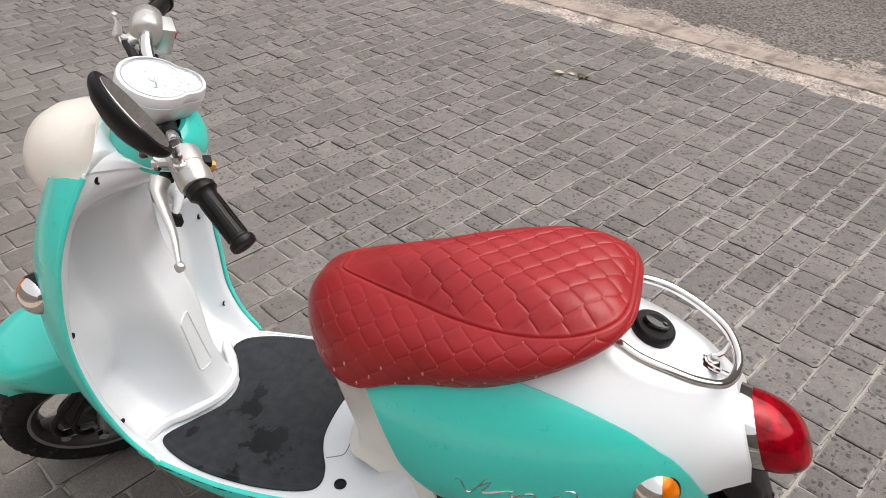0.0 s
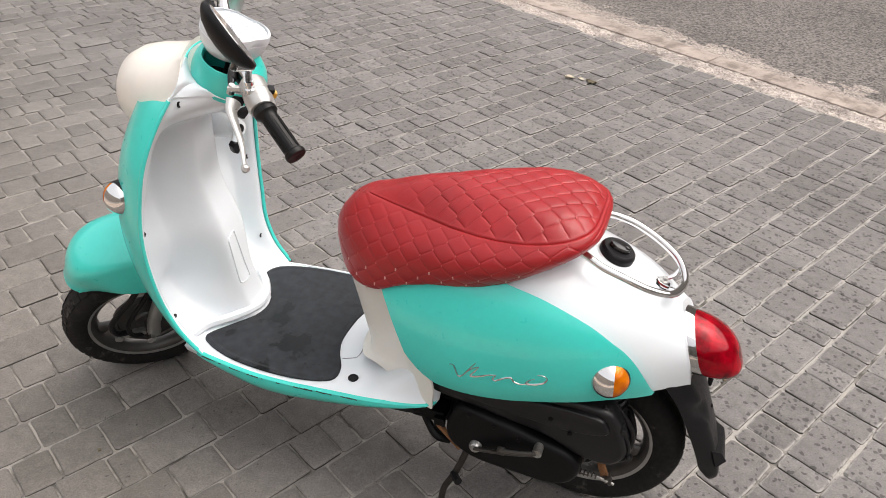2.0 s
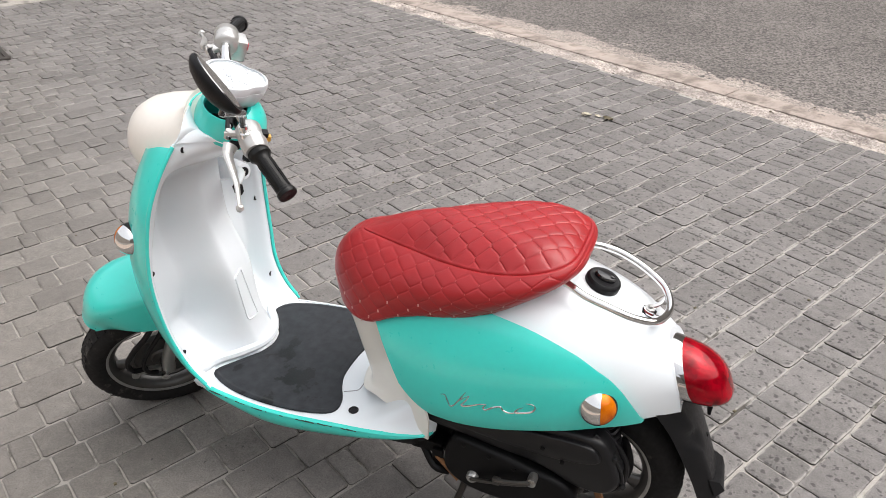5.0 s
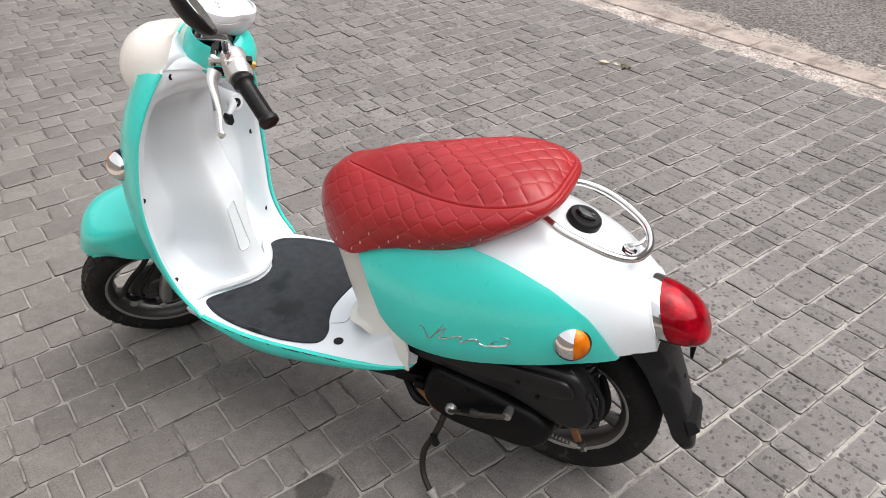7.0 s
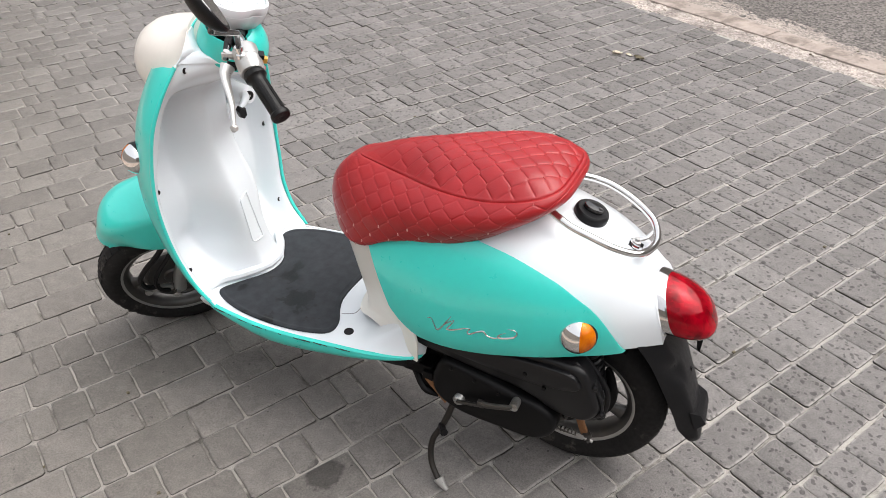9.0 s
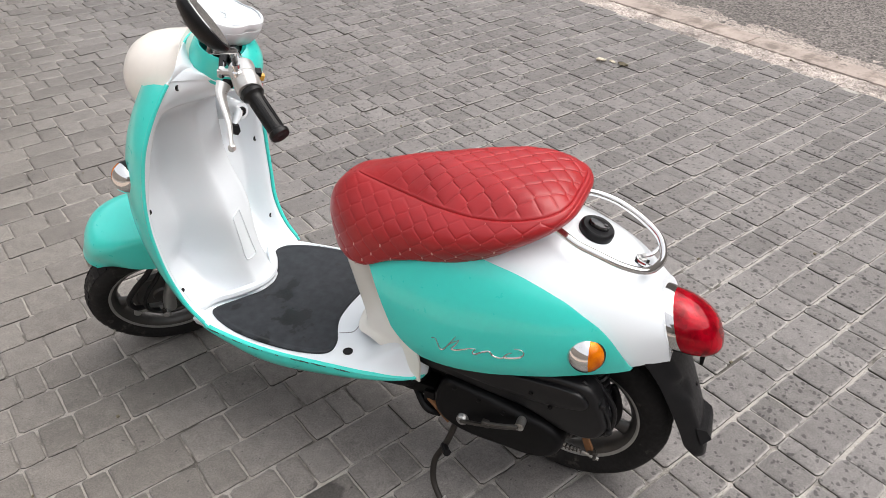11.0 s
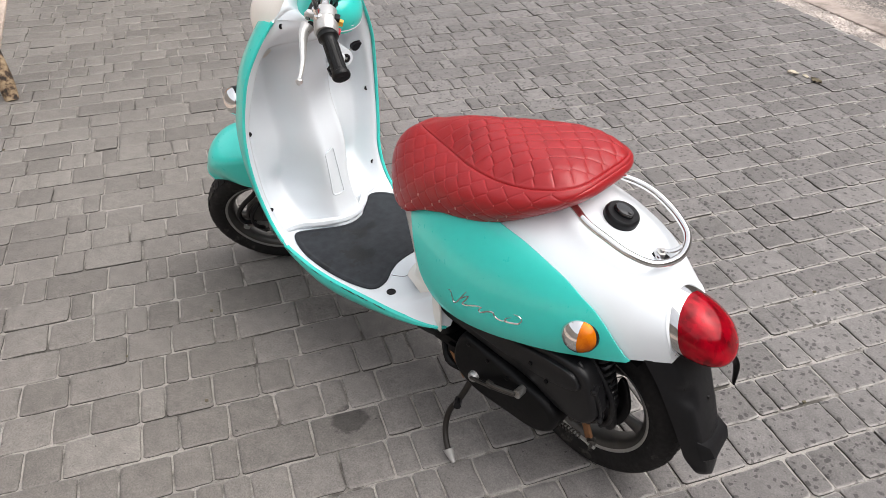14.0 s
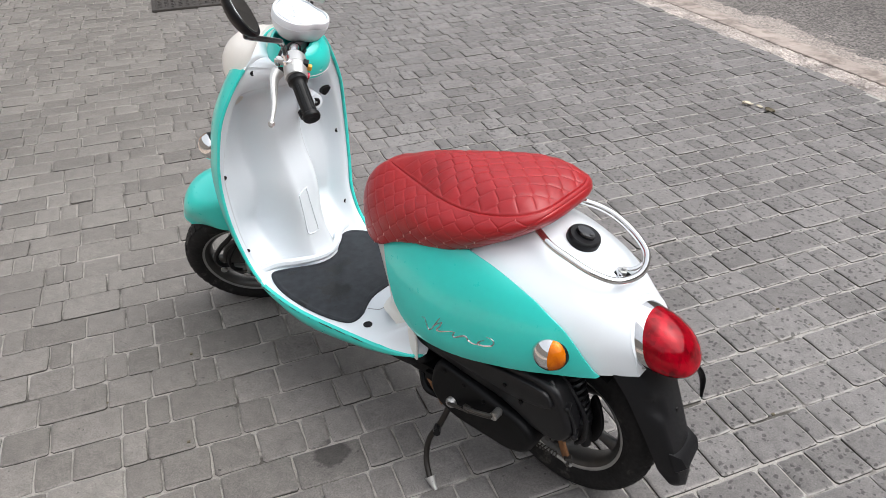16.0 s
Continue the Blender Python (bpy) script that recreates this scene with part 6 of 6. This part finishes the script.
leaf_tan = plain("dry_leaf", (0.60, 0.54, 0.42), 0.7, vary=0.4, scale=40)
leaf_dark = plain("withered_leaf", (0.11, 0.09, 0.05), 0.7, vary=0.4, scale=40)
dry_leaf("fallen_leaf", 0.575, 3.60, 10, 0.055, 1, leaf_tan, "crumpled pale dry leaf on the paving")
dry_leaf("fallen_leaf", 0.635, 3.585, -30, 0.036, 2, leaf_tan, "crumpled pale dry leaf on the paving")
dry_leaf("fallen_leaf", 0.685, 3.555, -35, 0.06, 3, leaf_dark, "withered olive leaf on the paving")
bits_of = []
rngb = random.Random(8)
for k in range(60):
    bx, by = rngb.uniform(-2.6, 2.0), rngb.uniform(0.1, 5.0)
    s = rngb.uniform(0.003, 0.010)
    bits_of.append(block((bx, by, s * 0.25), (s, s * rngb.uniform(0.5, 1.0), s * 0.5), 0.0, (Vector((0.8, 0.6, 0)), Vector((-0.6, 0.8, 0)), Vector((0, 0, 1)))))
litter = new("debris", mesh_of("debris", merge(*bits_of), leaf_dark))
tagged(litter, "tiny scattered dirt crumbs and leaf bits", "debris", kind="stuff")


def bark():
    mat = bpy.data.materials.new("flaking_bark")
    mat.use_nodes = True
    nt, b = nodes_of(mat)
    vec = coords(nt)
    col = ramp(nt, noise_of(nt, vec, 14, 6, 0.7), [(0.42, (0.015, 0.010, 0.007, 1)), (0.47, (0.09, 0.055, 0.03, 1)), (0.52, (0.24, 0.17, 0.10, 1)), (0.7, (0.40, 0.32, 0.21, 1))]).outputs[0]
    nt.links.new(col, b.inputs["Base Color"])
    b.inputs["Roughness"].default_value = 0.85
    bump(nt, b, noise_of(nt, vec, 40, 5), 0.8, 0.01)
    return mat


post = new("wooden_post", mesh_of("wooden_post", tube([(0, 0, -0.01), (-0.12, 0.07, 0.20), (-0.28, 0.15, 0.45), (-0.56, 0.32, 0.90), (-0.84, 0.48, 1.35)], lambda t: 0.030 + 0.014 * math.sin(t * 17) * 0.4 + 0.006 * t, 16, 6), bark()))
post.matrix_world = pose(-2.60, 1.66, 0)
tagged(post, "leaning post with flaking mottled bark", "post")

band_me = mesh_of("granite_border", block((0, 0, -0.05), (14, 2.0, 0.13), 0.01), granite)
band = new("granite_border", band_me)
bd = math.degrees(math.atan2(2.972 - 2.13, -4.281 + 3.284))
band.matrix_world = pose(-3.284, 2.13, 0, 0, 0, bd) @ pose(0, 1.0, 0)
tagged(band, "tan granite border slab beside the paving", "border", kind="structure")

plate = tagged(new("drain_cover"), "dark ribbed iron drain cover set in the paving", "drain cover")
pa = math.degrees(math.atan2(4.271 - 3.936, -3.305 + 3.659))
plate.matrix_world = pose(-3.659, 3.936, 0.004, 0, 0, pa)
iron = plain("cast_iron", (0.045, 0.039, 0.034), 0.75, metal=0.1, vary=0.35, scale=20, grain=0.5)
part("cover_frame", merge(block((0.30, 0.015, 0.0), (0.62, 0.03, 0.02), 0.004), block((0.30, 0.585, 0.0), (0.62, 0.03, 0.02), 0.004), block((0.005, 0.30, 0.0), (0.03, 0.54, 0.02), 0.004), block((0.595, 0.30, 0.0), (0.03, 0.54, 0.02), 0.004)), iron, plate)
part("cover_plate", merge(block((0.30, 0.30, -0.004), (0.56, 0.54, 0.012), 0.003), *[block((0.05 + 0.05 * i, 0.05 + 0.05 * j, 0.003), (0.034, 0.012, 0.005), 0.0, (Vector((0.7, 0.7 * (1 if (i + j) % 2 else -1), 0)), Vector((-0.7 * (1 if (i + j) % 2 else -1), 0.7, 0)), Vector((0, 0, 1)))) for i in range(11) for j in range(11)]), iron, plate)


# plain unseen walls behind the paving, beyond the road and, purely added, at both ends: they block low sky and darken
# reflections
plaster = plain("wall_plaster", (0.26, 0.235, 0.21), 0.9, vary=0.2, scale=0.8, grain=0.4, grain_scale=60)
for name, x0, x1, y0, y1, tall in (("wall_1", -8.0, -7.7, -14.3, 18.3, 5.0), ("wall_2", 15.0, 15.3, -14.3, 18.3, 9.0), ("wall_3", -7.7, 15.0, -14.3, -14.0, 8.0), ("wall_4", -7.7, 15.0, 18.0, 18.3, 8.0)):
    w = slab(name, x0, x1, y0, y1, -0.2, tall, plaster)
    tagged(w, "plain unseen plaster wall blocking low sky around the street", "wall")


# ---- pavers ----
MODULE, PHASE = 0.1200, 0.0903


def paver_shape(length, width, rng, joint=0.0052, row_joint=0.0064):
    """A tumbled block: chipped outline, rounded corners, softly worn rim. Centred, top at z = 0."""
    a, b = length / 2 - joint / 2, width / 2 - row_joint / 2
    r = rng.uniform(0.005, 0.010)
    ring = []
    for cx, cy, t0 in ((a - r, b - r, 0), (-a + r, b - r, 90), (-a + r, -b + r, 180), (a - r, -b + r, 270)):
        for t in (10, 80):
            ring.append((cx + r * math.cos(radians(t0 + t)), cy + r * math.sin(radians(t0 + t))))
        nx, ny = {0: (-1, 0), 90: (0, -1), 180: (1, 0), 270: (0, 1)}[t0]
        for k in (0.36, 0.68):
            x, y = ring[-1] if k == 0.36 else start
            start = (x, y)
            span = 2 * ((a if nx else b) - r)
            ring.append((x + nx * span * k, y + ny * span * k))
    ring = [(x + rng.gauss(0, 0.0009), y + rng.gauss(0, 0.0009)) for x, y in ring]
    n = len(ring)
    v, f = [], []
    for inset, z in ((0.0150, 0.0), (0.0048, -0.0010), (0.0013, -0.0030), (0.0, -0.0052), (0.0, -0.03)):
        chip = 1.0 if inset > 0.01 else None
        for x, y in ring:
            w = inset * (chip or rng.uniform(0.7, 1.5))
            v.append((x - w * x / a, y - w * y / b, z))
    f.append(tuple(range(n)))
    for k in range(4):
        for i in range(n):
            j = (i + 1) % n
            f.append((k * n + j, k * n + i, (k + 1) * n + i, (k + 1) * n + j))
    return v, f


rngp = random.Random(21)
KINDS = [(0.1795, 0.8), (0.1195, 1.1), (0.0895, 1.0), (0.0625, 0.7)]
stock = {}
for ln, _ in KINDS:
    stock[ln] = []
    for k in range(9):
        me = mesh_of("paver", paver_shape(ln, MODULE, rngp), paver_mat, 40)
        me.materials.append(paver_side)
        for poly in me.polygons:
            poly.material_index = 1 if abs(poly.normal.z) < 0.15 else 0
        stock[ln].append((me, np.array([tuple(v.co) for v in me.vertices]), [tuple(p.vertices) for p in me.polygons], [p.material_index for p in me.polygons]))
far_v, far_f, far_m, far_n = [], [], [], 0
near_count = 0
rngo = random.Random(22)
for row in [*range(-26, 58), *range(-58, -26)]:
    yc = PHASE + MODULE * (row + 0.5)
    x = -5.2 + rngp.uniform(0, 0.2)
    last_ln = 0
    while x < D_EDGE - 0.05:
        ln = rngp.choices([k[0] for k in KINDS], [k[1] * (0.6 if k[0] == last_ln else 1) for k in KINDS])[0]
        ln = min(ln, D_EDGE - x) if D_EDGE - x < 0.24 else ln
        key = min(stock, key=lambda s: abs(s - ln))
        xc = x + ln / 2
        wx = xc * math.cos(radians(ROW)) - yc * math.sin(radians(ROW))
        wy = xc * math.sin(radians(ROW)) + yc * math.cos(radians(ROW))
        x += ln
        last_ln = key
        if wy < -6.5 or wx < -8.0:
            continue
        luck = rngo if wy < -2.5 or wx < -6.0 else rngp  # the outer stones draw their own luck
        me, co, faces, sides = luck.choice(stock[key])
        dz = luck.gauss(0, 0.0014)
        rot = radians(luck.gauss(0, 0.45)) + (math.pi if luck.random() < 0.5 else 0)
        tx, ty = luck.gauss(0, 0.010), luck.gauss(0, 0.010)
        sx = ln / key
        off = luck.gauss(0, 0.0014)
        if -0.75 < xc < 1.30 and -0.50 < yc < 0.92 and near_count < 300:
            ob = new("paver", me)
            ob.parent = pavement
            ob.matrix_basis = Matrix.Translation((xc, yc + off, dz)) @ Euler((tx, ty, rot)).to_matrix().to_4x4() @ Matrix.Diagonal((sx, 1, 1, 1))
            near_count += 1
        else:
            c, s = math.cos(rot), math.sin(rot)
            q = co * np.array((sx, 1, 1))
            q = np.stack([q[:, 0] * c - q[:, 1] * s + xc, q[:, 0] * s + q[:, 1] * c + yc + off, q[:, 2] + dz - q[:, 0] * c * ty * 0.6 + q[:, 1] * c * tx * 0.6], 1)
            far_v.append(q)
            far_f.extend([tuple(i + far_n for i in p) for p in faces])
            far_m.extend(sides)
            far_n += len(q)
me = bpy.data.meshes.new("paver_field")
me.from_pydata(np.concatenate(far_v).tolist(), [], far_f)
me.polygons.foreach_set("use_smooth", [True] * len(me.polygons))
me.set_sharp_from_angle(angle=radians(40))
me.materials.append(paver_mat)
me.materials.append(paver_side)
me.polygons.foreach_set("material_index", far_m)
field = new("paver_field", me)
field.parent = pavement
field["kind"] = "stuff"
